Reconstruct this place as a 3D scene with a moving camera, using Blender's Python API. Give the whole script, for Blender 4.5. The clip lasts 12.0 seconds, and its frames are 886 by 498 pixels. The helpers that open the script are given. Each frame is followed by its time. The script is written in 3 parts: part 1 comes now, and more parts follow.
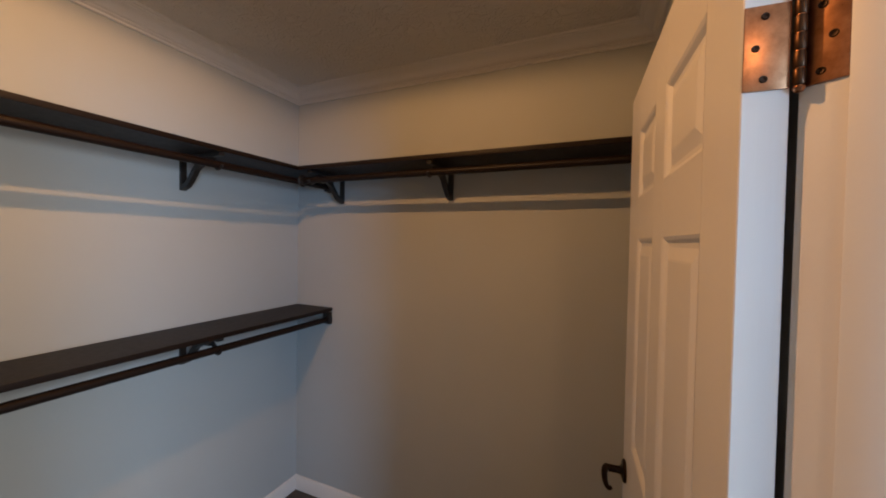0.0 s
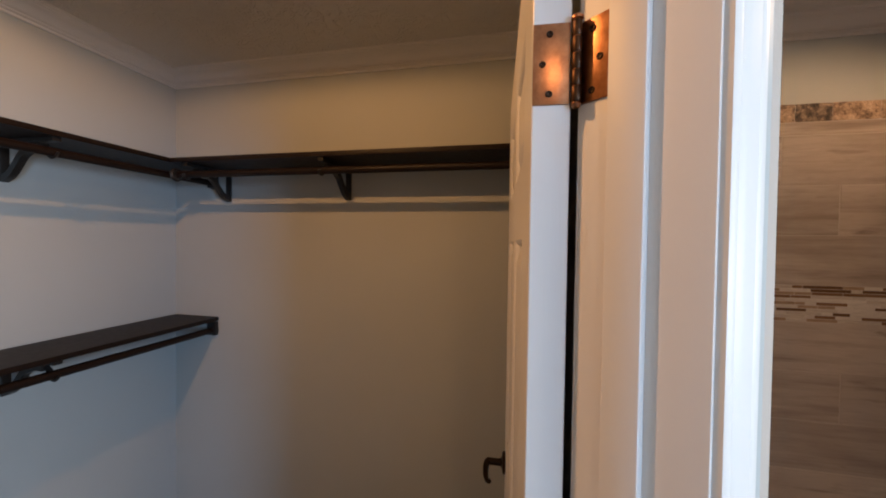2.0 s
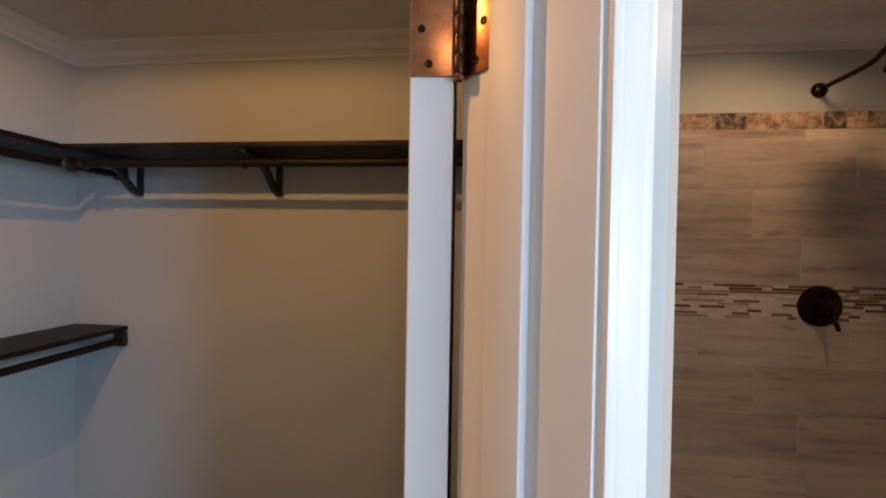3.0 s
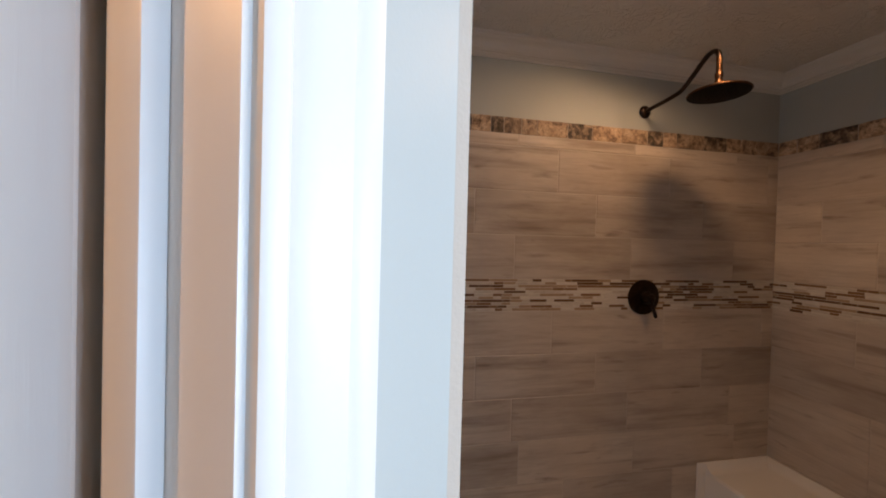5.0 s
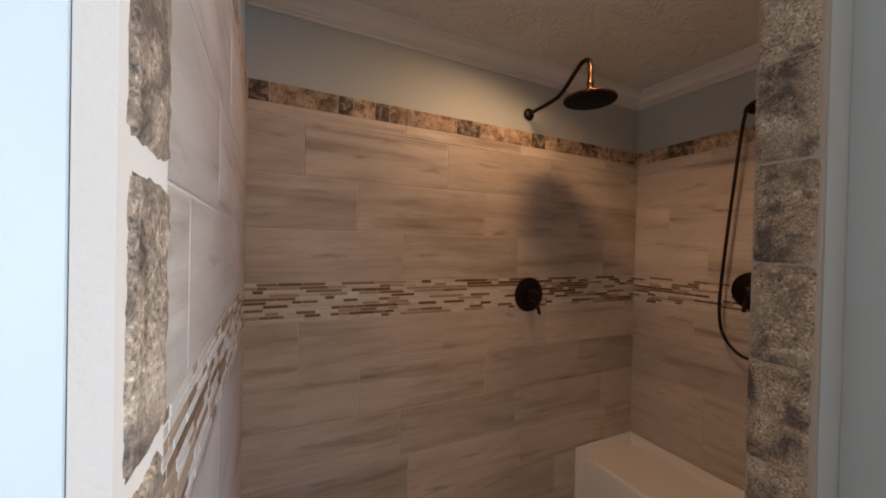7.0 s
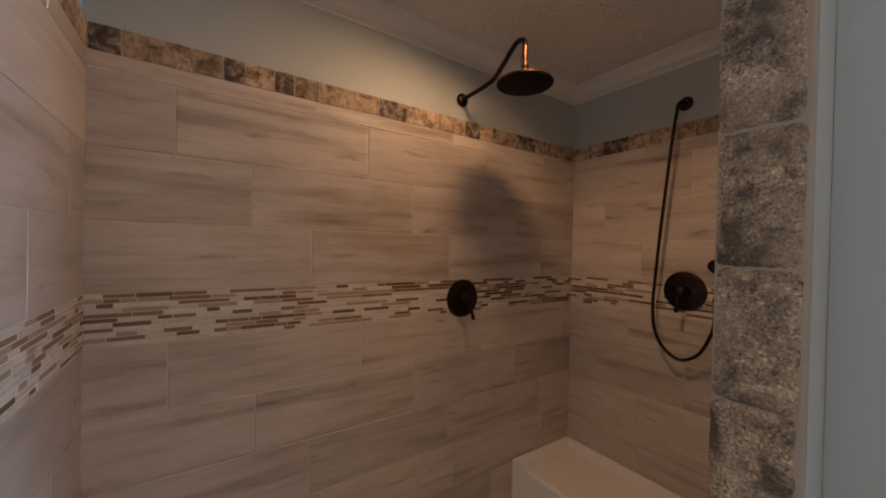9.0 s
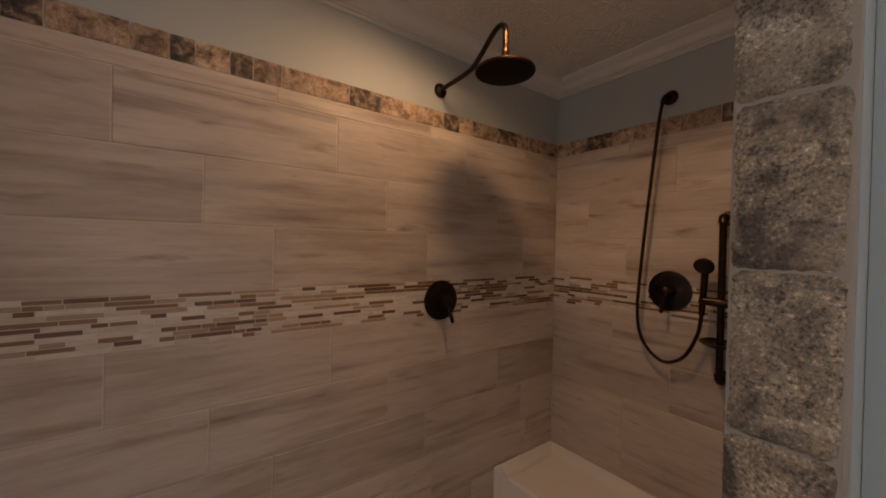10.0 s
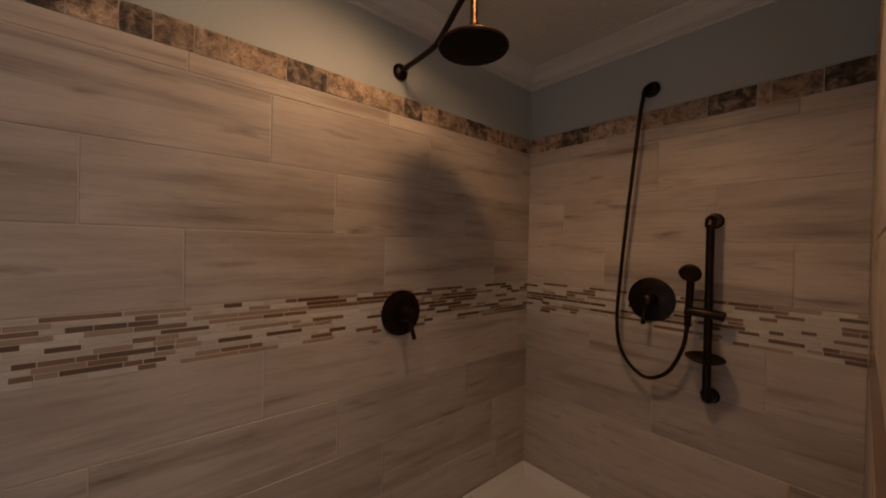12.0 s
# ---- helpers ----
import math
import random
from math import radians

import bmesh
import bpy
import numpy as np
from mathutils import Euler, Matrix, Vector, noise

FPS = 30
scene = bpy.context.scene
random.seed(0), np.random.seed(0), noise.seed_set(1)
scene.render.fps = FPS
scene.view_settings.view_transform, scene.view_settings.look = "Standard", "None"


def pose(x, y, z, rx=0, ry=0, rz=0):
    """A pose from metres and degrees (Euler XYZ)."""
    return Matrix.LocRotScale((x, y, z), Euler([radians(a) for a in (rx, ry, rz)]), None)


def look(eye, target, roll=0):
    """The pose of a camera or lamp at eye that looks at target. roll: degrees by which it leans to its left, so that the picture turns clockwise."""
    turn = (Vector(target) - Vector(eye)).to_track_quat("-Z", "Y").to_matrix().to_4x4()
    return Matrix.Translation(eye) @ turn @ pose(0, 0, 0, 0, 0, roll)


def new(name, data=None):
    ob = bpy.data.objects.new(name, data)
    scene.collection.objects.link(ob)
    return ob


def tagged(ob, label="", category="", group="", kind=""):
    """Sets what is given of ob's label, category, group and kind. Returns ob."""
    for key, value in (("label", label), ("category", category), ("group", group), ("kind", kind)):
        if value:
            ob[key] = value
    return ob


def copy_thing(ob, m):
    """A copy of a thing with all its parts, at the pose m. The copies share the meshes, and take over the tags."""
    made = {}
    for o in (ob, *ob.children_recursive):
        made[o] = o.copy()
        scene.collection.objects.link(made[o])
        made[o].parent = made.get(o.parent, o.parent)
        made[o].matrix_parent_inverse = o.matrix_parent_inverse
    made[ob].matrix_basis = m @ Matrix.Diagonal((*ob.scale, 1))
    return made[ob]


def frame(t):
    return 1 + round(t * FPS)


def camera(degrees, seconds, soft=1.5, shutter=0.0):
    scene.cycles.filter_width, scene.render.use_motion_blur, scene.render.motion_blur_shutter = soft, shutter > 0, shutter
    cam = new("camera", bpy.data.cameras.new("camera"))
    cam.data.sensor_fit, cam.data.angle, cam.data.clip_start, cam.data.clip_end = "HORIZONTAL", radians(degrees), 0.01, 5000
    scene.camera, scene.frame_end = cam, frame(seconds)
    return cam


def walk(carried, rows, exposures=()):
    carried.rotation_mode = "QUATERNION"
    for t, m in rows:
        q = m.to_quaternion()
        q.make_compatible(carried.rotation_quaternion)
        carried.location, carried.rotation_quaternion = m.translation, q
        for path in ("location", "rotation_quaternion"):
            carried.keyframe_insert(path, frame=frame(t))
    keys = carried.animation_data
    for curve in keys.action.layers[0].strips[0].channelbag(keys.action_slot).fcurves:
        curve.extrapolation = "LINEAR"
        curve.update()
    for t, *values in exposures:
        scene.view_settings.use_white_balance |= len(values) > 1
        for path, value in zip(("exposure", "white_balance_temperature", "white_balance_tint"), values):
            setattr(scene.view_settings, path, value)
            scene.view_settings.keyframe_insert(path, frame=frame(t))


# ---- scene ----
cam = camera(101.6, 12.0, soft=1.9)
PATH = [
    (0, (0.432, 0.515, 1.547), (-0.37, 2.346, 1.505), 1.0),
    (0.5, (0.457, 0.52, 1.546), (-0.242, 2.394, 1.508), 0.8),
    (1, (0.485, 0.536, 1.554), (-0.132, 2.438, 1.515), 0.8),
    (1.5, (0.518, 0.552, 1.552), (0.004, 2.485, 1.517), 0.9),
    (2, (0.547, 0.578, 1.557), (0.13, 2.534, 1.52), 0.8),
    (2.5, (0.584, 0.612, 1.554), (0.278, 2.589, 1.521), 1.0),
    (2.7, (0.598, 0.628, 1.553), (0.337, 2.61, 1.525), 1.0),
    (4.3, (0.702, 0.726, 1.555), (0.879, 2.718, 1.528), 1.2),
    (4.5, (0.715, 0.734, 1.555), (0.949, 2.72, 1.521), 1.4),
    (5, (0.743, 0.755, 1.555), (1.123, 2.718, 1.526), 1.5),
    (5.5, (0.769, 0.781, 1.553), (1.302, 2.709, 1.531), 1.4),
    (6, (0.795, 0.799, 1.554), (1.451, 2.688, 1.533), 1.5),
    (6.5, (0.832, 0.816, 1.553), (1.598, 2.663, 1.535), 1.4),
    (7, (0.869, 0.85, 1.555), (1.732, 2.654, 1.537), 1.3),
    (9, (1.049, 0.975, 1.556), (2.159, 2.638, 1.54), 1.3),
    (9.5, (1.084, 1.0, 1.556), (2.229, 2.64, 1.539), 1.3),
    (10, (1.126, 1.032, 1.556), (2.305, 2.647, 1.537), 1.2),
    (10.5, (1.164, 1.066, 1.559), (2.374, 2.658, 1.543), 1.2),
    (11, (1.206, 1.099, 1.564), (2.45, 2.665, 1.55), 1.2),
    (11.5, (1.242, 1.127, 1.567), (2.511, 2.673, 1.554), 1.2),
    (12, (1.273, 1.167, 1.573), (2.578, 2.683, 1.559), 1.2),
]
walk(cam, [(t, look(eye, target, roll)) for t, eye, target, roll in PATH],
     [(0, -0.48), (2.5, -0.46), (4.5, -0.42), (5.5, -0.22), (7, -0.08), (9, -0.24), (10.5, -0.38), (12, -0.58)])

# ---- world, sun, large lights ----
world = bpy.data.worlds.new("sky")
scene.world = world
world.use_nodes = True
wt = world.node_tree
sky = wt.nodes.new("ShaderNodeTexSky")
sky.sky_type, sky.sun_disc = "NISHITA", False
sky.sun_elevation, sky.sun_rotation = radians(38), radians(120)
wt.links.new(sky.outputs["Color"], wt.nodes["Background"].inputs["Color"])
wt.nodes["Background"].inputs["Strength"].default_value = 0.12


def lamp(name, kind, m, watts, colour, **more):
    data = bpy.data.lights.new(name, kind)
    data.energy, data.color = watts, colour
    if kind == "AREA":
        data.shape, data.size, data.size_y = "RECTANGLE", more["w"], more["h"]
    else:
        data.shadow_soft_size = more["r"]
    if kind == "SPOT":
        data.spot_size, data.spot_blend = radians(more["cone"]), more["blend"]
    ob = new(name, data)
    ob.matrix_world = m
    return ob


CEIL, CLOSET_CEIL = 2.464, 2.434
WARM = (1.0, 0.555, 0.23)
DAY = (0.94, 0.975, 1.0)
SKY = (0.37, 0.63, 1.0)
lamp("closet_can_light", "SPOT", pose(-0.30, 0.86, CLOSET_CEIL - 0.012), 52.0, (1.0, 0.485, 0.175), r=0.016, cone=180, blend=0.16)
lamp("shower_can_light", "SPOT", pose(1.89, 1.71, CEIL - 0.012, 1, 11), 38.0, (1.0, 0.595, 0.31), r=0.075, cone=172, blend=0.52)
lamp("room_can_light", "SPOT", pose(1.00, -0.87, CEIL - 0.012), 40.0, (1.0, 0.55, 0.24), r=0.05, cone=174, blend=0.3)
lamp("window_daylight", "AREA", look((3.36, -0.28, 1.35), (0.0, -0.28, 1.35)), 94.0, DAY, w=1.48, h=0.94)
lamp("side_window_daylight", "AREA", look((3.36, -1.64, 1.50), (0.0, 0.6, 1.0)), 132.0, SKY, w=0.72, h=0.94)

# ---- materials ----


def material(name, rough=0.5, metal=0.0, base=(0.5, 0.5, 0.5)):
    m = bpy.data.materials.new(name)
    m.use_nodes = True
    b = m.node_tree.nodes["Principled BSDF"]
    b.inputs["Roughness"].default_value = rough
    b.inputs["Metallic"].default_value = metal
    b.inputs["Base Color"].default_value = (*base, 1)
    return m


class Net:
    """Short hand for a material's nodes."""

    def __init__(self, m):
        self.t = m.node_tree
        self.b = self.t.nodes["Principled BSDF"]

    def node(self, kind, **values):
        n = self.t.nodes.new(kind)
        for k, v in values.items():
            n.inputs[k.replace("_", " ")].default_value = v
        return n

    def link(self, a, b):
        self.t.links.new(a, b)

    def coords(self, scale=(1, 1, 1), shuffle=0.0):
        c = self.t.nodes.new("ShaderNodeTexCoord").outputs["Object"]
        if shuffle:
            info = self.t.nodes.new("ShaderNodeObjectInfo")
            mul = self.t.nodes.new("ShaderNodeVectorMath")
            mul.operation = "MULTIPLY_ADD"
            mul.inputs[1].default_value = (shuffle, shuffle * 0.7, shuffle * 1.3)
            self.link(info.outputs["Random"], mul.inputs[0])
            self.link(c, mul.inputs[2])
            c = mul.outputs[0]
        mp = self.t.nodes.new("ShaderNodeMapping")
        mp.inputs["Scale"].default_value = scale
        self.link(c, mp.inputs["Vector"])
        return mp.outputs["Vector"]

    def noise(self, vec, scale, detail=4.0, rough=0.55, bend=0.0):
        n = self.node("ShaderNodeTexNoise", Scale=scale, Detail=detail, Roughness=rough, Distortion=bend)
        self.link(vec, n.inputs["Vector"])
        return n.outputs["Fac"]

    def ramp(self, fac, stops, constant=False):
        r = self.t.nodes.new("ShaderNodeValToRGB")
        el = r.color_ramp.elements
        if constant:
            r.color_ramp.interpolation = "CONSTANT"
        while len(el) < len(stops):
            el.new(0.5)
        for e, (p, c) in zip(el, stops):
            e.position = p
            e.color = (*c, 1) if len(c) == 3 else c
        self.link(fac, r.inputs["Fac"])
        return r.outputs["Color"]

    def mix(self, fac, a, b, how="MIX"):
        n = self.t.nodes.new("ShaderNodeMix")
        n.data_type, n.blend_type = "RGBA", how
        if isinstance(fac, float):
            n.inputs[0].default_value = fac
        else:
            self.link(fac, n.inputs[0])
        for s, v in ((6, a), (7, b)):
            if isinstance(v, tuple):
                n.inputs[s].default_value = (*v, 1)
            else:
                self.link(v, n.inputs[s])
        return n.outputs[2]

    def bump(self, height, strength, distance):
        n = self.node("ShaderNodeBump", Strength=strength, Distance=distance)
        self.link(height, n.inputs["Height"])
        self.link(n.outputs["Normal"], self.b.inputs["Normal"])

    def colour(self, c):
        self.link(c, self.b.inputs["Base Color"])

    def rough(self, fac, lo, hi):
        n = self.node("ShaderNodeMapRange")
        n.inputs["To Min"].default_value, n.inputs["To Max"].default_value = lo, hi
        self.link(fac, n.inputs["Value"])
        self.link(n.outputs["Result"], self.b.inputs["Roughness"])


def grey(v):
    return (v, v, v)


def painted(name, base, rough=0.55, relief=0.0004, spread=0.06):
    """Rolled wall paint: faint orange peel and broad uneven patches."""
    m = material(name, rough)
    n = Net(m)
    v = n.coords()
    broad = n.noise(v, 1.7, 3)
    n.colour(n.mix(broad, tuple(c * (1 - spread) for c in base), tuple(min(1, c * (1 + spread)) for c in base)))
    fine = n.noise(v, 260, 2)
    n.bump(fine, 0.25, relief)
    n.rough(n.noise(v, 9, 3), rough - 0.06, rough + 0.08)
    return m


WALL = painted("grey_blue_wall_paint", (0.425, 0.447, 0.436))
TRIM = painted("white_trim_paint", (0.71, 0.685, 0.645), 0.45, 0.0002, 0.03)

# for the unseen room walls: made dark so they bounce less daylight
DIM = painted("low_bounce_room_paint", (0.20, 0.185, 0.165))

# white door skin with pressed wood grain
DOOR = material("white_moulded_door_paint", 0.36)
n = Net(DOOR)
v = n.coords((14, 14, 0.9))
g = n.noise(v, 9, 6, 0.6, 0.6)
n.colour(n.mix(n.noise(n.coords(), 3.0), (0.69, 0.665, 0.625), (0.74, 0.72, 0.68)))
n.bump(g, 0.22, 0.0012)

# knocked-down ceiling plaster
PLASTER = material("textured_ceiling_plaster", 0.75)
n = Net(PLASTER)
v = n.coords()
swirl = n.noise(v, 17, 3, 0.5, 1.8)
blot = n.noise(v, 7, 4, 0.5, 1.0)
ridge = n.ramp(swirl, [(0.41, grey(0)), (0.50, grey(1)), (0.59, grey(0))])
land = n.mix(1.0, ridge, n.ramp(blot, [(0.40, grey(0.25)), (0.55, grey(1.0))]), "MULTIPLY")
n.colour(n.mix(blot, (0.66, 0.64, 0.60), (0.74, 0.72, 0.68)))
n.bump(land, 0.75, 0.006)

# espresso-stained shelving
ESPRESSO = material("espresso_stained_wood", 0.45)
n = Net(ESPRESSO)
v = n.coords((3, 3, 3), 5.0)
g = n.noise(n.coords((2.0, 2.0, 30), 5.0), 9, 6, 0.6, 0.8)
n.colour(n.ramp(g, [(0.25, (0.0055, 0.0032, 0.0024)), (0.75, (0.016, 0.008, 0.0055))]))
n.rough(n.noise(v, 14, 4), 0.40, 0.55)
ESPRESSO.node_tree.nodes["Principled BSDF"].inputs["Specular IOR Level"].default_value = 0.22
n.bump(g, 0.12, 0.0006)
IRON = material("black_painted_iron", 0.42, 0.0, (0.012, 0.010, 0.009))
n = Net(IRON)
n.bump(n.noise(n.coords(), 120, 3), 0.2, 0.0005)

# antique copper hinge
COPPER = material("antique_copper", 0.28, 1.0)
n = Net(COPPER)
v = n.coords()
a = n.noise(v, 45, 5, 0.65)
n.colour(n.ramp(a, [(0.30, (0.30, 0.125, 0.060)), (0.52, (0.46, 0.205, 0.10)), (0.75, (0.58, 0.29, 0.15))]))
n.rough(n.noise(v, 90, 4), 0.24, 0.38)
n.bump(n.noise(v, 300, 3), 0.12, 0.0002)
SCREW = material("dark_bronze_screw", 0.5, 1.0, (0.045, 0.028, 0.02))

# oil-rubbed bronze fittings
BRONZE = material("oil_rubbed_bronze", 0.3, 0.85)
n = Net(BRONZE)
v = n.coords()
a = n.noise(v, 30, 4)
n.colour(n.ramp(a, [(0.35, (0.018, 0.012, 0.010)), (0.62, (0.034, 0.020, 0.014)), (0.80, (0.12, 0.055, 0.03))]))
n.rough(n.noise(v, 60, 3), 0.22, 0.42)
RUBBED = material("rubbed_copper_bronze", 0.4, 1.0)
n = Net(RUBBED)
n.colour(n.ramp(n.noise(n.coords(), 30, 4), [(0.3, (0.034, 0.018, 0.011)), (0.7, (0.105, 0.055, 0.031))]))
RUBBER = material("black_rubber_nozzles", 0.8, 0.0, (0.006, 0.005, 0.005))
RUBBER.node_tree.nodes["Principled BSDF"].inputs["Specular IOR Level"].default_value = 0.2

ACRYLIC = painted("white_moulded_acrylic", (0.78, 0.74, 0.70), 0.3, 0.0001, 0.02)
GROUT = painted("sandy_grout", (0.50, 0.43, 0.365), 0.85, 0.0012, 0.12)
LIGHT_GROUT = painted("cream_bullnose_grout", (0.37, 0.30, 0.235), 0.8, 0.004, 0.2)
PALE_GROUT = painted("cream_mosaic_grout", (0.56, 0.505, 0.44), 0.8, 0.001, 0.1)

# wood-look porcelain planks: soft tone, drawn-out grain, fine saw lines, scattered knots
PLANK = material("wood_look_porcelain", 0.34)
n = Net(PLANK)
tone = n.noise(n.coords((1.2, 1.0, 3.5), 9.0), 2.2, 4, 0.55, 0.4)
grain = n.noise(n.coords((2.2, 1.0, 34), 9.0), 2.4, 7, 0.66, 0.55)
band = n.noise(n.coords((0.6, 1.0, 8.0), 9.0), 2.1, 5, 0.6, 0.3)
knot = n.noise(n.coords((2.2, 1.0, 12), 7.0), 2.2, 4, 0.5, 0.25)
saw = n.noise(n.coords((5.0, 1.0, 190), 9.0), 4.0, 3, 0.6)
c = n.ramp(tone, [(0.30, (0.425, 0.352, 0.292)), (0.5, (0.510, 0.434, 0.368)), (0.70, (0.575, 0.500, 0.430))])
c = n.mix(0.42, c, n.ramp(grain, [(0.30, (0.70, 0.67, 0.65)), (0.45, (0.93, 0.92, 0.91)), (0.56, grey(1.0)), (0.72, (1.10, 1.09, 1.08))]), "MULTIPLY")
c = n.mix(1.0, c, n.ramp(band, [(0.30, (0.62, 0.585, 0.56)), (0.40, (0.85, 0.835, 0.82)), (0.50, grey(1.0))]), "MULTIPLY")
c = n.mix(0.9, c, n.ramp(knot, [(0.25, (0.46, 0.42, 0.40)), (0.32, (0.80, 0.78, 0.76)), (0.39, grey(1.0))]), "MULTIPLY")
c = n.mix(0.4, c, n.ramp(saw, [(0.35, grey(0.84)), (0.6, grey(1.05))]), "MULTIPLY")
info = n.t.nodes.new("ShaderNodeObjectInfo")
c = n.mix(1.0, c, n.ramp(info.outputs["Random"], [(0.0, (0.84, 0.83, 0.83)), (0.5, (0.97, 0.96, 0.955)), (1.0, (1.06, 1.045, 1.02))]), "MULTIPLY")
n.colour(c)
n.rough(grain, 0.27, 0.46)
n.bump(n.mix(0.5, saw, grain), 0.22, 0.0012)

# tumbled travertine: broad patches, small dark mottles, pits and pale flecks
def travertine(name, patch, stops, spotty, dark, light, tones):
    m = material(name, 0.66)
    n = Net(m)
    v = n.coords((1, 1, 1), 11.0)
    cloud = n.noise(v, patch, 4, 0.58, 0.5)
    mottle = n.noise(v, spotty, 5, 0.68, 0.15)
    where = n.noise(v, 17, 3, 0.5)
    pit = n.noise(v, 330, 3, 0.6)
    c = n.ramp(cloud, stops)
    spots = n.ramp(mottle, [(0.38, dark), (0.47, grey(1.0)), (0.55, grey(1.0)), (0.64, light)])
    c = n.mix(n.ramp(where, [(0.38, grey(0.4)), (0.55, grey(1.0))]), c, n.mix(1.0, c, spots, "MULTIPLY"))
    info = n.t.nodes.new("ShaderNodeObjectInfo")
    c = n.mix(1.0, c, n.ramp(info.outputs["Random"], tones), "MULTIPLY")
    c = n.mix(0.7, c, n.ramp(pit, [(0.36, grey(0.35)), (0.43, grey(1.0)), (0.58, grey(1.0)), (0.67, grey(2.0))]), "MULTIPLY")
    n.colour(c)
    n.bump(n.mix(0.4, pit, mottle), 0.6, 0.003)
    return m


STONE = travertine("tumbled_travertine", 20.0, [(0.38, (0.105, 0.076, 0.054)), (0.45, (0.215, 0.158, 0.112)), (0.54, (0.33, 0.245, 0.168)), (0.66, (0.43, 0.335, 0.242))],
                   300.0, (0.30, 0.285, 0.28), (1.9, 1.84, 1.78), [(0.0, (0.82, 0.81, 0.81)), (0.5, (1.0, 0.985, 0.97)), (1.0, (1.12, 1.07, 1.0))])
BANDED = travertine("banded_tan_travertine", 24.0, [(0.34, (0.10, 0.070, 0.050)), (0.41, (0.21, 0.150, 0.108)), (0.49, (0.31, 0.228, 0.162)), (0.58, (0.37, 0.285, 0.208)), (0.70, (0.45, 0.365, 0.28))],
                    75.0, (0.46, 0.42, 0.39), (1.28, 1.25, 1.22), [(0.0, (0.92, 0.87, 0.83)), (0.35, (1.15, 1.08, 1.02)), (0.7, (1.32, 1.24, 1.16)), (1.0, (1.45, 1.36, 1.27))])
VEINED = travertine("dark_veined_travertine", 30.0, [(0.36, (0.030, 0.023, 0.019)), (0.46, (0.085, 0.061, 0.045)), (0.54, (0.19, 0.140, 0.100)), (0.66, (0.34, 0.265, 0.20))],
                    70.0, (0.42, 0.39, 0.37), (1.35, 1.31, 1.27), [(0.0, (0.85, 0.83, 0.81)), (1.0, (1.15, 1.10, 1.05))])

# glass and stone strip mosaic
MOSAIC = material("strip_mosaic", 0.22)
n = Net(MOSAIC)
info = n.t.nodes.new("ShaderNodeObjectInfo")
pick = n.ramp(info.outputs["Random"], [(0.0, (0.55, 0.485, 0.41)), (0.22, (0.61, 0.55, 0.48)), (0.42, (0.52, 0.45, 0.375)), (0.48, (0.37, 0.265, 0.18)), (0.64, (0.225, 0.132, 0.076)), (0.84, (0.145, 0.083, 0.048))], True)
n.colour(n.mix(1.0, pick, n.ramp(n.noise(n.coords((1, 1, 6), 7.0), 26, 4), [(0.3, grey(0.82)), (0.7, grey(1.1))]), "MULTIPLY"))

FLOOR = material("dark_wood_floor", 0.4)
n = Net(FLOOR)
g = n.noise(n.coords((1.2, 14, 1)), 5, 6, 0.6, 0.6)
n.colour(n.ramp(g, [(0.3, (0.030, 0.020, 0.015)), (0.7, (0.075, 0.05, 0.035))]))
n.bump(g, 0.1, 0.001)
GLASS = material("window_glass", 0.02)
GLASS.node_tree.nodes["Principled BSDF"].inputs["Transmission Weight"].default_value = 1.0
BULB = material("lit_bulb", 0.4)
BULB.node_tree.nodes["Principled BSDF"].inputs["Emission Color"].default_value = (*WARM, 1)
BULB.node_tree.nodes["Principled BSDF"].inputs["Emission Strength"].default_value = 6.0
GROUND = painted("outdoor_lawn", (0.07, 0.10, 0.04), 0.9, 0.01, 0.3)

# ---- shapes ----


def add_box(bm, x0, y0, z0, x1, y1, z1, bevel=0.0, segments=2):
    made = bmesh.ops.create_cube(bm, size=1.0, matrix=Matrix.LocRotScale(((x0 + x1) / 2, (y0 + y1) / 2, (z0 + z1) / 2), None, (abs(x1 - x0), abs(y1 - y0), abs(z1 - z0))))
    if bevel:
        edges = list({e for vert in made["verts"] for e in vert.link_edges})
        bmesh.ops.bevel(bm, geom=edges, offset=bevel, segments=segments, affect="EDGES", profile=0.6)
    return bm


def box(*a, **k):
    return add_box(bmesh.new(), *a, **k)


def prism(points, z0, z1):
    """An upright prism over a floor outline."""
    bm = bmesh.new()
    low = [bm.verts.new((x, y, z0)) for x, y in points]
    high = [bm.verts.new((x, y, z1)) for x, y in points]
    k = len(points)
    bm.faces.new(low)
    bm.faces.new(high)
    for i in range(k):
        bm.faces.new((low[i], low[(i + 1) % k], high[(i + 1) % k], high[i]))
    bmesh.ops.recalc_face_normals(bm, faces=bm.faces)
    return bm


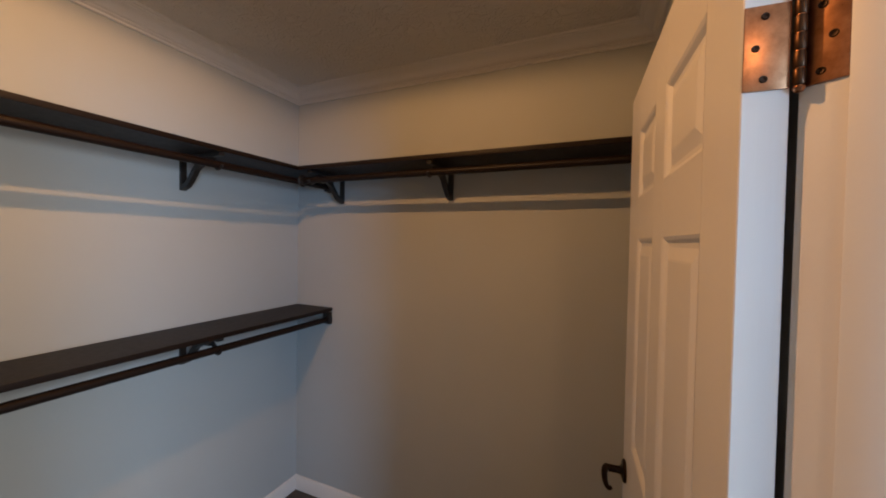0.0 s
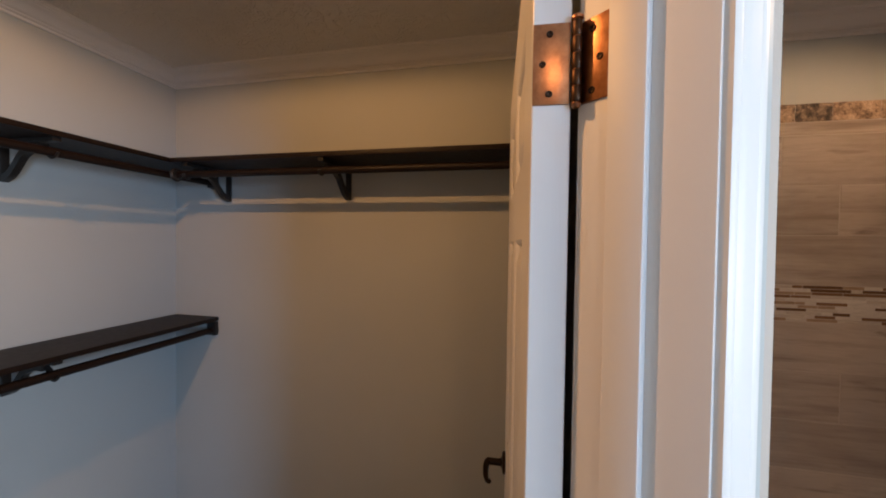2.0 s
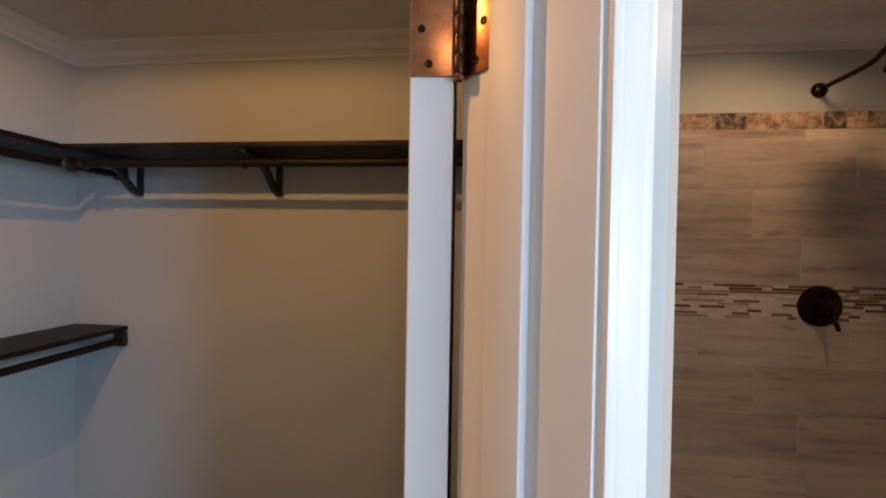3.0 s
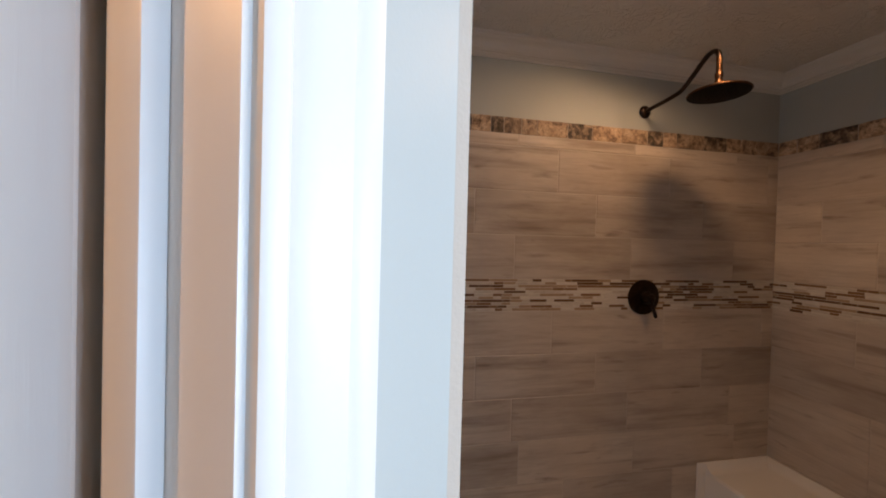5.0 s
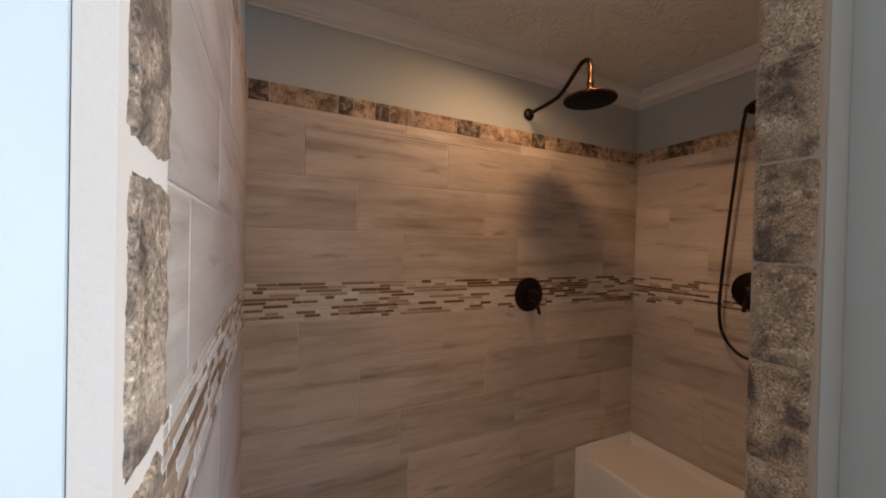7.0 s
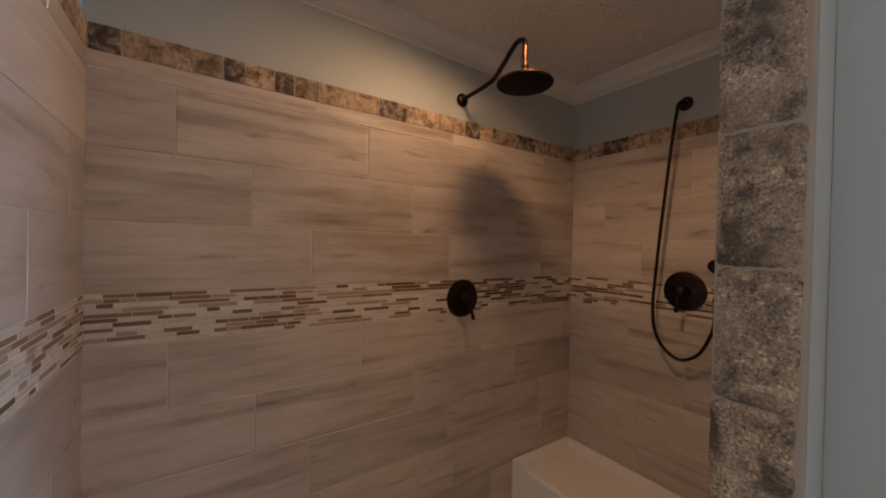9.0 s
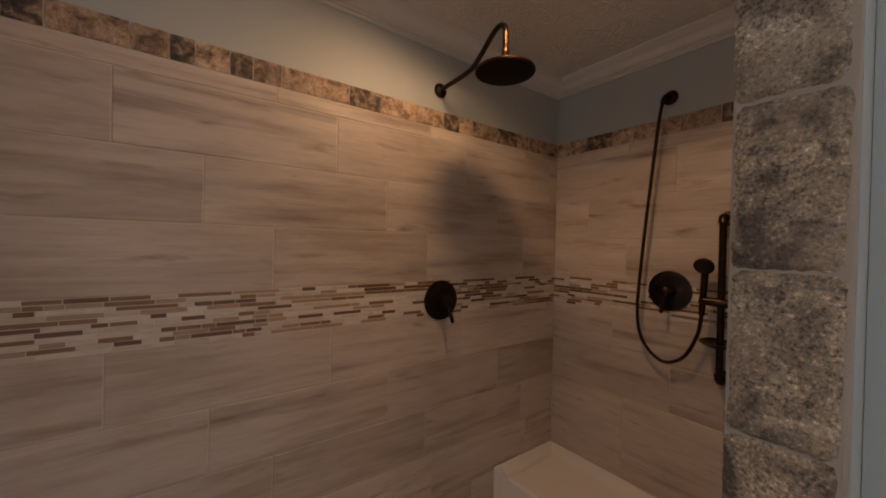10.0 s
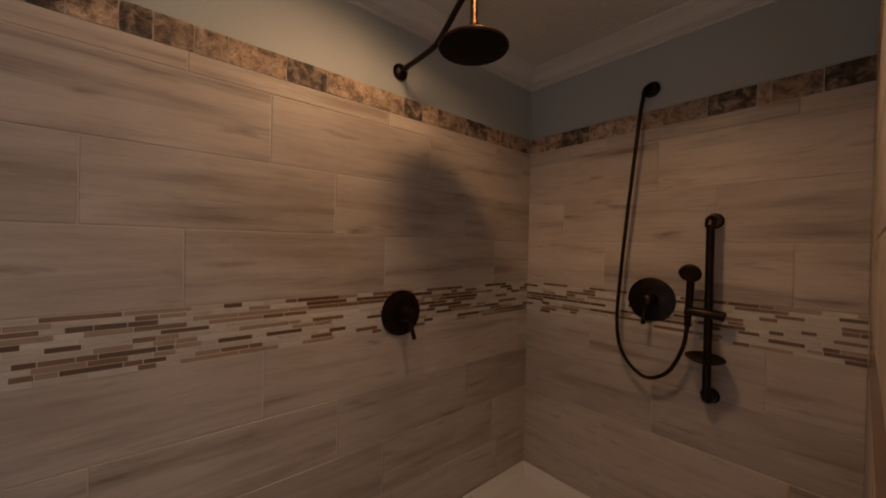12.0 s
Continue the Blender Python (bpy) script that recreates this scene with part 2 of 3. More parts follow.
def sweep(path, profile):
    """A moulding: profile points (out from the wall, height) carried along a floor line, mitred; the room lies to the right of the way."""
    bm = bmesh.new()
    pts = [Vector(p) for p in path]
    rings = []
    for i, p in enumerate(pts):
        dirs = []
        if i:
            dirs.append((p - pts[i - 1]).normalized())
        if i < len(pts) - 1:
            dirs.append((pts[i + 1] - p).normalized())
        normals = [Vector((d.y, -d.x)) for d in dirs]
        m = sum(normals, Vector((0, 0))).normalized()
        m /= max(0.2, m.dot(normals[0]))
        rings.append([bm.verts.new((p.x + m.x * d, p.y + m.y * d, z)) for d, z in profile])
    k = len(profile)
    for a, b in zip(rings, rings[1:]):
        for j in range(k):
            bm.faces.new((a[j], a[(j + 1) % k], b[(j + 1) % k], b[j]))
    bm.faces.new(rings[0])
    bm.faces.new(rings[-1])
    bmesh.ops.recalc_face_normals(bm, faces=bm.faces)
    return bm


def add_lathe(bm, profile, m=Matrix(), steps=32):
    """Turns (radius, height) points round z, then moves the result by m."""
    rings = []
    for r, z in profile:
        if r < 1e-6:
            rings.append([bm.verts.new(m @ Vector((0, 0, z)))])
        else:
            rings.append([bm.verts.new(m @ Vector((r * math.cos(2 * math.pi * i / steps), r * math.sin(2 * math.pi * i / steps), z))) for i in range(steps)])
    for a, b in zip(rings, rings[1:]):
        for i in range(steps):
            j = (i + 1) % steps
            if len(a) == 1 and len(b) > 1:
                bm.faces.new((a[0], b[i], b[j]))
            elif len(b) == 1 and len(a) > 1:
                bm.faces.new((a[i], a[j], b[0]))
            elif len(a) > 1:
                bm.faces.new((a[i], a[j], b[j], b[i]))
    bmesh.ops.recalc_face_normals(bm, faces=bm.faces)
    return bm


def lathe(profile, m=Matrix(), steps=32):
    return add_lathe(bmesh.new(), profile, m, steps)


def smooth_line(points, per=8):
    """A soft curve (Catmull-Rom) through the points."""
    p = [Vector(q) for q in points]
    p = [p[0] * 2 - p[1], *p, p[-1] * 2 - p[-2]]
    out = []
    for i in range(1, len(p) - 2):
        for s in range(per):
            t = s / per
            a, b, c, d = p[i - 1:i + 3]
            out.append(0.5 * (2 * b + (c - a) * t + (2 * a - 5 * b + 4 * c - d) * t * t + (3 * b - a - 3 * c + d) * t ** 3))
    return out + [p[-2]]


def add_tube(bm, points, radius, sides=12, squash=1.0):
    """A round bar along the points; radius may be one number or one per point."""
    k = len(points)
    radii = radius if isinstance(radius, list) else [radius] * k
    rings, up = [], None
    for i in range(k):
        d = (points[min(i + 1, k - 1)] - points[max(i - 1, 0)]).normalized()
        if up is None:
            up = d.orthogonal().normalized()
        up = (up - d * up.dot(d)).normalized()
        side = d.cross(up)
        rings.append([bm.verts.new(points[i] + (up * math.cos(2 * math.pi * s / sides) + side * math.sin(2 * math.pi * s / sides) * squash) * radii[i]) for s in range(sides)])
    for a, b in zip(rings, rings[1:]):
        for s in range(sides):
            bm.faces.new((a[s], a[(s + 1) % sides], b[(s + 1) % sides], b[s]))
    bm.faces.new(rings[0])
    bm.faces.new(rings[-1])
    bmesh.ops.recalc_face_normals(bm, faces=bm.faces)
    return bm


def tube(points, radius, sides=12, squash=1.0):
    return add_tube(bmesh.new(), points, radius, sides, squash)


def finish(bm, name, mat, soft):
    me = bpy.data.meshes.new(name)
    bm.normal_update()
    if soft:
        for f in bm.faces:
            f.smooth = True
        for e in bm.edges:
            if len(e.link_faces) == 2 and e.calc_face_angle(0) > radians(38):
                e.smooth = False
    bm.to_mesh(me)
    bm.free()
    me.materials.append(mat)
    return me


def part(name, bm, mat, parent, label="", soft=True):
    ob = new(name, finish(bm, name, mat, soft))
    ob.parent = parent
    if label:
        tagged(ob, label)
    return ob


def thing(name, label, category, m=Matrix(), group="", kind=""):
    ob = new(name)
    ob.matrix_world = m
    ob.empty_display_size = 0.05
    return tagged(ob, label, category, group, kind)


def solid(name, bm, mat, label, category, m=Matrix(), group="", kind="", soft=True):
    ob = new(name, finish(bm, name, mat, soft))
    ob.matrix_world = m
    return tagged(ob, label, category, group, kind)


def structure(name, bm, mat, label, soft=False):
    return solid(name, bm, mat, label, name.split("_")[0], kind="structure", soft=soft)


# ---- the plan ----
CL, CB, CR, CF = -1.275, 2.19, 0.62, 0.10      # closet: its side walls, back and front
SL, SB, SR = 0.789, 2.30, 2.83                 # shower: faces of its tiles
SF = 1.15                                      # inner face of the shower's front wall
RX0, RX1, RY0 = 0.0, 3.40, -2.40               # the room before it
PX = 1.545                                     # end of the shower's front wall
DIAG = pose(0.81, 1.028, 0, 0, 0, 49.1)        # along the slanting wall, y into it
JAMB, LATCH, HEAD = -0.175, -0.985, 2.0        # the doorway in that wall


def at(m, x, y):
    q = m @ Vector((x, y, 0))
    return (q.x, q.y)


# ---- structure ----
structure("floor_closet", box(CL - 0.12, CF - 0.12, -0.1, CR + 0.1, CB + 0.12, 0.0), FLOOR, "dark brown wood floor inside the closet")
# the bathroom floor is out of view; its dark wood keeps bounced daylight low
structure("floor", box(RX0 - 0.12, RY0 - 0.12, -0.104, RX1 + 0.12, 1.06, -0.004), FLOOR, "unseen bathroom floor, dark brown wood to bounce less daylight")
structure("ceiling", box(CL - 0.15, RY0 - 0.15, CEIL, RX1 + 0.15, CB + 0.3, CEIL + 0.1), PLASTER, "white ceiling with swirled plaster texture")
structure("ceiling_closet", prism([(CL, CF), (RX0, CF), at(DIAG, LATCH - 0.018, 0.115), at(DIAG, JAMB + 0.018, 0.115), (CR, 1.0), (CR, CB), (CL, CB)], CLOSET_CEIL, CEIL - 0.002), PLASTER, "white closet ceiling with swirled plaster texture")
structure("wall_closet_back", box(CL - 0.12, CB, 0, CR, CB + 0.11, CEIL), WALL, "grey-blue painted closet wall behind the shelf")
structure("wall_closet_side", box(CL - 0.12, CF - 0.12, 0, CL, CB, CEIL), WALL, "grey-blue painted closet wall with two shelves")
structure("wall_closet_front", box(CL, CF - 0.12, 0, RX0 - 0.0, CF, CEIL), WALL, "grey-blue painted wall closing the closet")
structure("wall_partition", prism([(CR, CB + 0.11), (SL - 0.012, CB + 0.11), (SL - 0.012, 1.112), (0.802, 1.11), (0.803, 1.024), at(DIAG, JAMB + 0.018, 0), at(DIAG, JAMB + 0.018, 0.115), (CR, 1.0)], 0, CEIL), WALL, "grey-blue painted wall between closet and shower")
structure("wall_door_head", prism([at(DIAG, JAMB + 0.018, 0), at(DIAG, LATCH - 0.018, 0), at(DIAG, LATCH - 0.018, 0.115), at(DIAG, JAMB + 0.018, 0.115)], HEAD + 0.02, CEIL), WALL, "grey-blue painted wall above the closet door")
structure("wall_door_side", prism([at(DIAG, LATCH - 0.018, 0), at(DIAG, -1.24, 0), at(DIAG, -1.24, 0.115), at(DIAG, LATCH - 0.018, 0.115)], 0, CEIL), WALL, "grey-blue painted wall beside the closet door")
# unseen walls round the room, in the dark paint that cuts bounced light
structure("wall_room_west", box(RX0 - 0.12, RY0, 0, RX0, CF - 0.0, CEIL), DIM, "unseen bathroom wall, darkened to bounce less daylight")
structure("wall_room_south", box(RX0 - 0.12, RY0 - 0.12, 0, RX1 + 0.12, RY0, CEIL), DIM, "unseen bathroom wall, darkened to bounce less daylight")
WZ0, WZ1 = 0.84, 1.86
WINDOWS = ((-2.04, -1.24), (-1.06, 0.50))
east = bmesh.new()
for a, b in ((RY0, -2.04), (-1.24, -1.06), (0.50, SB + 0.12)):
    add_box(east, RX1, a, 0, RX1 + 0.12, b, CEIL)
for a, b in WINDOWS:
    add_box(east, RX1, a, 0, RX1 + 0.12, b, WZ0)
    add_box(east, RX1, a, WZ1, RX1 + 0.12, b, CEIL)
structure("wall_room_east", east, DIM, "unseen bathroom wall with two windows, darkened to bounce less daylight")
structure("wall_shower_front", prism([(PX, 1.068), (2.05, 1.068), (2.05, SF - 0.01), (PX, SF - 0.01)], 0, CEIL), WALL, "grey-blue painted wall end beside the shower opening")
structure("wall_shower_front_far", box(2.05, 1.068, 0, RX1, SF - 0.01, CEIL), WALL, "grey-blue painted wall in front of the shower")
# short stub added to block window light from the wall end beside it
structure("wall_room_return", box(1.612, 0.88, 0, 1.72, 1.0675, CEIL), WALL, "plain painted stub wall added to keep daylight off the shower's front wall")
back_wall = structure("wall_shower_back", box(SL - 0.012, SB + 0.009, 0, RX1, SB + 0.12, CEIL), WALL, "shower wall of wood-look tile with mosaic band")
right_wall = structure("wall_shower_end", box(SR + 0.009, SF - 0.01, 0, SR + 0.12, SB + 0.009, CEIL), WALL, "shower end wall of wood-look tile with mosaic band")
left_wall = structure("wall_shower_near", box(SL - 0.0118, 1.1125, 0, SL - 0.0019, SB + 0.0018, 2.127), GROUT, "shower side wall of wood-look tile beside the opening")
front_wall = structure("wall_shower_inner", box(PX + 0.004, SF - 0.0098, 0, SR + 0.0018, SF - 0.0019, 2.127), GROUT, "inner face of the shower's front wall with mosaic band")
for holder, bm in ((back_wall, box(SL - 0.007, SB + 0.0019, 0.0, SR + 0.007, SB + 0.0088, 2.127)), (right_wall, box(SR + 0.0019, SF - 0.007, 0.0, SR + 0.0088, SB + 0.0018, 2.127))):
    part("grout", bm, GROUT, holder)

# mouldings
CROWN = [(0, -0.077), (0.008, -0.077), (0.011, -0.074), (0.011, -0.071), (0.006, -0.069), (0.006, -0.066), (0.013, -0.063), (0.016, -0.059), (0.013, -0.055),
         (0.020, -0.052), (0.026, -0.043), (0.037, -0.032), (0.048, -0.024), (0.056, -0.020), (0.058, -0.016), (0.065, -0.014), (0.067, -0.010), (0.074, -0.008), (0.076, 0.0), (0, 0.0)]


def crown(top):
    return [(a, b + top) for a, b in CROWN]


BASE = [(0, 0), (0.013, 0), (0.013, 0.062), (0.009, 0.072), (0.008, 0.079), (0.003, 0.084), (0, 0.085)]
structure("trim_crown_closet", sweep([(CL, CF), (CL, CB), (CR, CB), (CR, 1.0)], crown(CLOSET_CEIL)), TRIM, "cream painted crown moulding round the closet", True)
structure("trim_crown_shower", sweep([(SL - 0.012, 1.115), (SL - 0.012, SB + 0.009), (SR + 0.009, SB + 0.009), (SR + 0.009, SF - 0.01), (PX, SF - 0.01)], crown(CEIL)), TRIM, "cream painted crown moulding above the shower", True)
structure("baseboard_closet", sweep([(CL, CF), (CL, CB), (CR, CB), (CR, 1.0)], BASE), TRIM, "white painted baseboard round the closet", True)

# doorway lining, stops and casings of the closet door
lining = thing("door_frame", "white painted door lining in the slanting wall", "door frame", DIAG, kind="structure")
part("jamb", box(JAMB, 0.0, 0, JAMB + 0.0178, 0.122, HEAD + 0.018, bevel=0.0015), TRIM, lining)
part("jamb", box(LATCH - 0.0178, 0.0, 0, LATCH, 0.122, HEAD + 0.018, bevel=0.0015), TRIM, lining)
part("head", box(LATCH, 0.0, HEAD, JAMB, 0.122, HEAD + 0.018, bevel=0.0015), TRIM, lining)
part("stop", box(JAMB - 0.011, 0.050, 0, JAMB, 0.085, HEAD, bevel=0.002), TRIM, lining)
part("stop", box(LATCH, 0.050, 0, LATCH + 0.011, 0.085, HEAD, bevel=0.002), TRIM, lining)
part("stop", box(LATCH + 0.011, 0.050, HEAD - 0.011, JAMB - 0.011, 0.085, HEAD, bevel=0.002), TRIM, lining)


def casing_upright(x_in, x_out, z1):
    """A casing board: thin at the inner edge, two beads, thick at the outer edge."""
    d = x_out - x_in
    rows = [(0, 0), (0, 0.007), (0.06, 0.0095), (0.16, 0.0098), (0.20, 0.0078), (0.24, 0.0098), (0.42, 0.0125), (0.66, 0.0150), (0.70, 0.0128), (0.75, 0.0150), (0.90, 0.0165), (1.0, 0.0150), (1.0, 0)]
    return prism([(x_in + d * a, -y) for a, y in rows], 0.0, z1)


part("casing", casing_upright(JAMB + 0.004, JAMB + 0.061, HEAD + 0.012), TRIM, lining)
part("casing", casing_upright(LATCH - 0.004, LATCH - 0.061, HEAD + 0.012), TRIM, lining)
part("head_casing", box(LATCH - 0.061, -0.0155, HEAD + 0.012, JAMB + 0.061, 0.0, HEAD + 0.069, bevel=0.003), TRIM, lining)

# ---- closet ----


def six_panel_door():
    """The open closet door: hinge edge at x = 0, seen face at y = 0."""
    w, h, t = 0.795, 1.972, 0.039
    d = thing("door_1", "white six-panel door standing wide open into the closet", "door", pose(0.556, 0.968, 0.008, 0, 0, 93.3), kind="structure")
    stiles = [(0, 0.115), (0.340, 0.435), (0.640, w)]
    rails = [(0, 0.235), (0.80, 0.985), (1.555, 1.663), (1.842, h)]
    frame_bm = bmesh.new()
    for a, b in stiles:
        add_box(frame_bm, a, -t, 0, b, 0, h, bevel=0.0012, segments=1)
    for a, b in rails:
        add_box(frame_bm, 0.115, -t + 0.0001, a, 0.340, -0.0001, b)
        add_box(frame_bm, 0.435, -t + 0.0001, a, 0.640, -0.0001, b)
    part("door_leaf", frame_bm, DOOR, d, soft=False)
    for xa, xb in ((0.115, 0.340), (0.435, 0.640)):
        for za, zb in ((0.235, 0.80), (0.985, 1.555), (1.663, 1.842)):
            bm = bmesh.new()
            for s in (0, 1):
                # sunk ogee round a raised field, on both faces
                steps = [(0.0, 0.0), (0.006, 0.003), (0.012, 0.009), (0.020, 0.0095), (0.040, 0.0030), (0.044, 0.0022)]
                rings = []
                for g, dep in steps:
                    y = -dep if s == 0 else -t + dep
                    rings.append([bm.verts.new(q) for q in ((xa + g, y, za + g), (xb - g, y, za + g), (xb - g, y, zb - g), (xa + g, y, zb - g))])
                for a, b in zip(rings, rings[1:]):
                    for i in range(4):
                        bm.faces.new((a[i], a[(i + 1) % 4], b[(i + 1) % 4], b[i]))
                bm.faces.new(rings[-1])
            bmesh.ops.recalc_face_normals(bm, faces=bm.faces)
            part("panel", bm, DOOR, d, soft=False)
    # lever handle
    rose = part("door_handle", lathe([(0.0, 0.0), (0.031, 0.0), (0.033, 0.003), (0.030, 0.008), (0.018, 0.011), (0.012, 0.014), (0.0105, 0.020), (0.0105, 0.052), (0.0, 0.053)], pose(0.738, 0, 0.868, -90)), BRONZE, d, "black bronze lever handle")
    lever = smooth_line([(0.742, 0.048, 0.868), (0.726, 0.056, 0.869), (0.702, 0.059, 0.864), (0.678, 0.057, 0.856), (0.664, 0.050, 0.852), (0.666, 0.043, 0.855)], 6)
    part("lever", tube(lever, [0.0110 - 0.004 * i / len(lever) for i in range(len(lever))], 12, 0.75), BRONZE, rose)
    part("latch_plate", box(w - 0.0005, -t / 2 - 0.012, 0.84, w + 0.0012, -t / 2 + 0.012, 0.897), COPPER, d)
    # butt hinge: one leaf on the door's edge, one on the jamb
    z0, z1 = 1.692, 1.775
    leaf = part("hinge", box(-0.0022, -t + 0.0015, z0, 0.0002, -0.0005, z1, bevel=0.0008), COPPER, d, "antique copper butt hinge")
    kx, ky = -0.0045, -t - 0.0045
    for i in range(5):
        a = z0 + (z1 - z0) * i / 5
        part("knuckle", lathe([(0, a + 0.0004), (0.0043, a + 0.0004), (0.0049, a + 0.0014), (0.0049, a + (z1 - z0) / 5 - 0.0014), (0.0043, a + (z1 - z0) / 5 - 0.0004), (0, a + (z1 - z0) / 5 - 0.0004)], Matrix.Translation((kx, ky, 0)), 18), RUBBED, leaf)
    part("pin", lathe([(0, z0 - 0.006), (0.0035, z0 - 0.005), (0.0052, z0 - 0.002), (0.0040, z0), (0.0040, z1), (0.0060, z1 + 0.001), (0.0060, z1 + 0.003), (0.003, z1 + 0.006), (0, z1 + 0.006)], Matrix.Translation((kx, ky, 0)), 18), COPPER, leaf)
    head = [(0, 0.0002), (0.0013, 0.0001), (0.0018, 0.0009), (0.0031, 0.0012), (0.0036, 0.0004), (0.0036, 0.0)]
    for sx, sz in ((0.017, z0 + 0.011), (0.010, (z0 + z1) / 2), (0.017, z1 - 0.011)):
        part("screw", lathe(head, Matrix.Translation((-0.0022, -sx, sz)) @ pose(0, 0, 0, 0, -90), 16), SCREW, leaf)
    return d


six_panel_door()
jamb_leaf = part("hinge_leaf", box(JAMB - 0.0022, 0.0875, 1.700, JAMB + 0.0002, 0.1225, 1.783, bevel=0.0008), COPPER, lining, "antique copper hinge leaf on the jamb")
for sy, sz in ((0.106, 1.711), (0.098, 1.7415), (0.106, 1.772)):
    part("screw", lathe([(0, 0.0002), (0.0013, 0.0001), (0.0018, 0.0009), (0.0031, 0.0012), (0.0036, 0.0004), (0.0036, 0.0)], Matrix.Translation((JAMB - 0.0022, sy, sz)) @ pose(0, 0, 0, 0, -90), 16), SCREW, jamb_leaf)

DEPTH, THICK = 0.275, 0.019
SHELVES = "dark espresso closet shelves"


def shelf(label, x0, y0, x1, y1, top):
    s = thing("closet_shelf", label, "shelf", pose(x0, y0, top), group=SHELVES)
    w, d = x1 - x0, y1 - y0
    if w < d:
        part("board", box(0, 0, -THICK, w - 0.012, d, 0), ESPRESSO, s)
        part("front_edge", box(w - 0.012, 0, -THICK - 0.001, w, d, 0.0006, bevel=0.003), ESPRESSO, s)
    else:
        part("board", box(0, 0.012, -THICK, w, d, 0), ESPRESSO, s)
        part("front_edge", box(0, 0, -THICK - 0.001, w, 0.012, 0.0006, bevel=0.003), ESPRESSO, s)
    return s


UPPER, LOWER = 1.920, 1.148
shelf("dark espresso wooden shelf high along the closet wall", CL + 0.001, CF + 0.002, CL + DEPTH, CB - 0.001, UPPER)
shelf("dark espresso wooden shelf high across the closet's back wall", CL + DEPTH + 0.001, CB - DEPTH, CR - 0.002, CB - 0.001, UPPER)
shelf("dark espresso wooden lower shelf along the closet wall", CL + 0.001, CF + 0.002, CL + DEPTH, CB - 0.001, LOWER)


def rod(label, a, b):
    """A hanging rail with a cup at either end."""
    a, b = Vector(a), Vector(b)
    r = thing("closet_rod", label, "rod", Matrix.Translation(a), group="closet hanging rods")
    d = b - a
    part("rail", tube([Vector((0, 0, 0)), d * 0.5, d], 0.0155, 24), ESPRESSO, r)
    turn = d.to_track_quat("Z", "Y").to_matrix().to_4x4()
    cup = [(0, 0), (0.030, 0), (0.031, 0.004), (0.026, 0.007), (0.0225, 0.009), (0.0215, 0.022), (0.0168, 0.0225)]
    part("end_cup", lathe(cup, turn, 24), IRON, r)
    if abs(d.y) > abs(d.x):
        part("end_block", box(-0.024, d.y - 0.022, -0.024, 0.028, d.y, 0.046, bevel=0.003), IRON, r)
    part("end_cup", lathe(cup, Matrix.Translation(d) @ turn @ pose(0, 0, 0, 180), 24), IRON, r)
    return r


RD = 0.245
rod("dark round hanging rod under the high shelf", (CL + RD, CF + 0.001, UPPER - 0.072), (CL + RD, CB - 0.001, UPPER - 0.072))
rod("dark round hanging rod under the back shelf", (CL + RD + 0.03, CB - RD, UPPER - 0.072), (CR - 0.001, CB - RD, UPPER - 0.072))
rod("dark round hanging rod under the lower shelf", (CL + RD, CF + 0.001, LOWER - 0.070), (CL + RD, CB - 0.001, LOWER - 0.070))


def bracket(m):
    """A shelf bracket: wall leg down -z, arm along +y, curved brace and a rod hook."""
    b = thing("shelf_bracket", "black iron bracket holding shelf and rod", "bracket", m, group="closet shelf brackets")
    part("wall_leg", box(-0.0125, 0.0, -0.149, 0.0125, 0.014, -0.0005, bevel=0.002), IRON, b)
    part("arm", box(-0.0125, 0.014, -0.016, 0.0125, 0.262, -0.0005, bevel=0.002), IRON, b)
    sweep_line = smooth_line([(0, 0.006, -0.140), (0, 0.045, -0.122), (0, 0.080, -0.085), (0, 0.110, -0.052), (0, 0.160, -0.032), (0, 0.205, -0.030)], 6)
    brace = bmesh.new()
    rings = []
    for i, q in enumerate(sweep_line):
        d = (sweep_line[min(i + 1, len(sweep_line) - 1)] - sweep_line[max(i - 1, 0)]).normalized()
        nrm = Vector((0, -d.z, d.y))
        rings.append([brace.verts.new(q + Vector((sx, 0, 0)) + nrm * sn) for sx, sn in ((-0.011, -0.011), (0.011, -0.011), (0.011, 0.011), (-0.011, 0.011))])
    for a, c in zip(rings, rings[1:]):
        for i in range(4):
            brace.faces.new((a[i], a[(i + 1) % 4], c[(i + 1) % 4], c[i]))
    brace.faces.new(rings[0])
    brace.faces.new(rings[-1])
    bmesh.ops.recalc_face_normals(brace, faces=brace.faces)
    part("brace", brace, IRON, b)
    for y in (0.098, 0.150):
        part("strut", box(-0.009, y - 0.009, -0.040, 0.009, y + 0.009, -0.0155, bevel=0.002), IRON, b)
    hook = bmesh.new()
    arc = [Vector((0, RD - 0.040, -0.030)), Vector((0, RD - 0.0235, -0.040))] + [Vector((0, RD - 0.0215 * math.cos(a), -0.047 - 0.0215 * math.sin(a))) for a in [radians(x) for x in range(0, 176, 15)]]
    add_tube(hook, arc, 0.0045, 10, 2.0)
    part("rod_hook", hook, IRON, b)
    for z in (-0.03, -0.118):
        part("screw", lathe([(0, 0.0028), (0.003, 0.0024), (0.0045, 0.0), (0.0, 0.0)], Matrix.Translation((0, 0.010, z)) @ pose(0, 0, 0, -90), 12), SCREW, b)
    return b


first = bracket(pose(CL, 1.52, UPPER - THICK, 0, 0, -90))
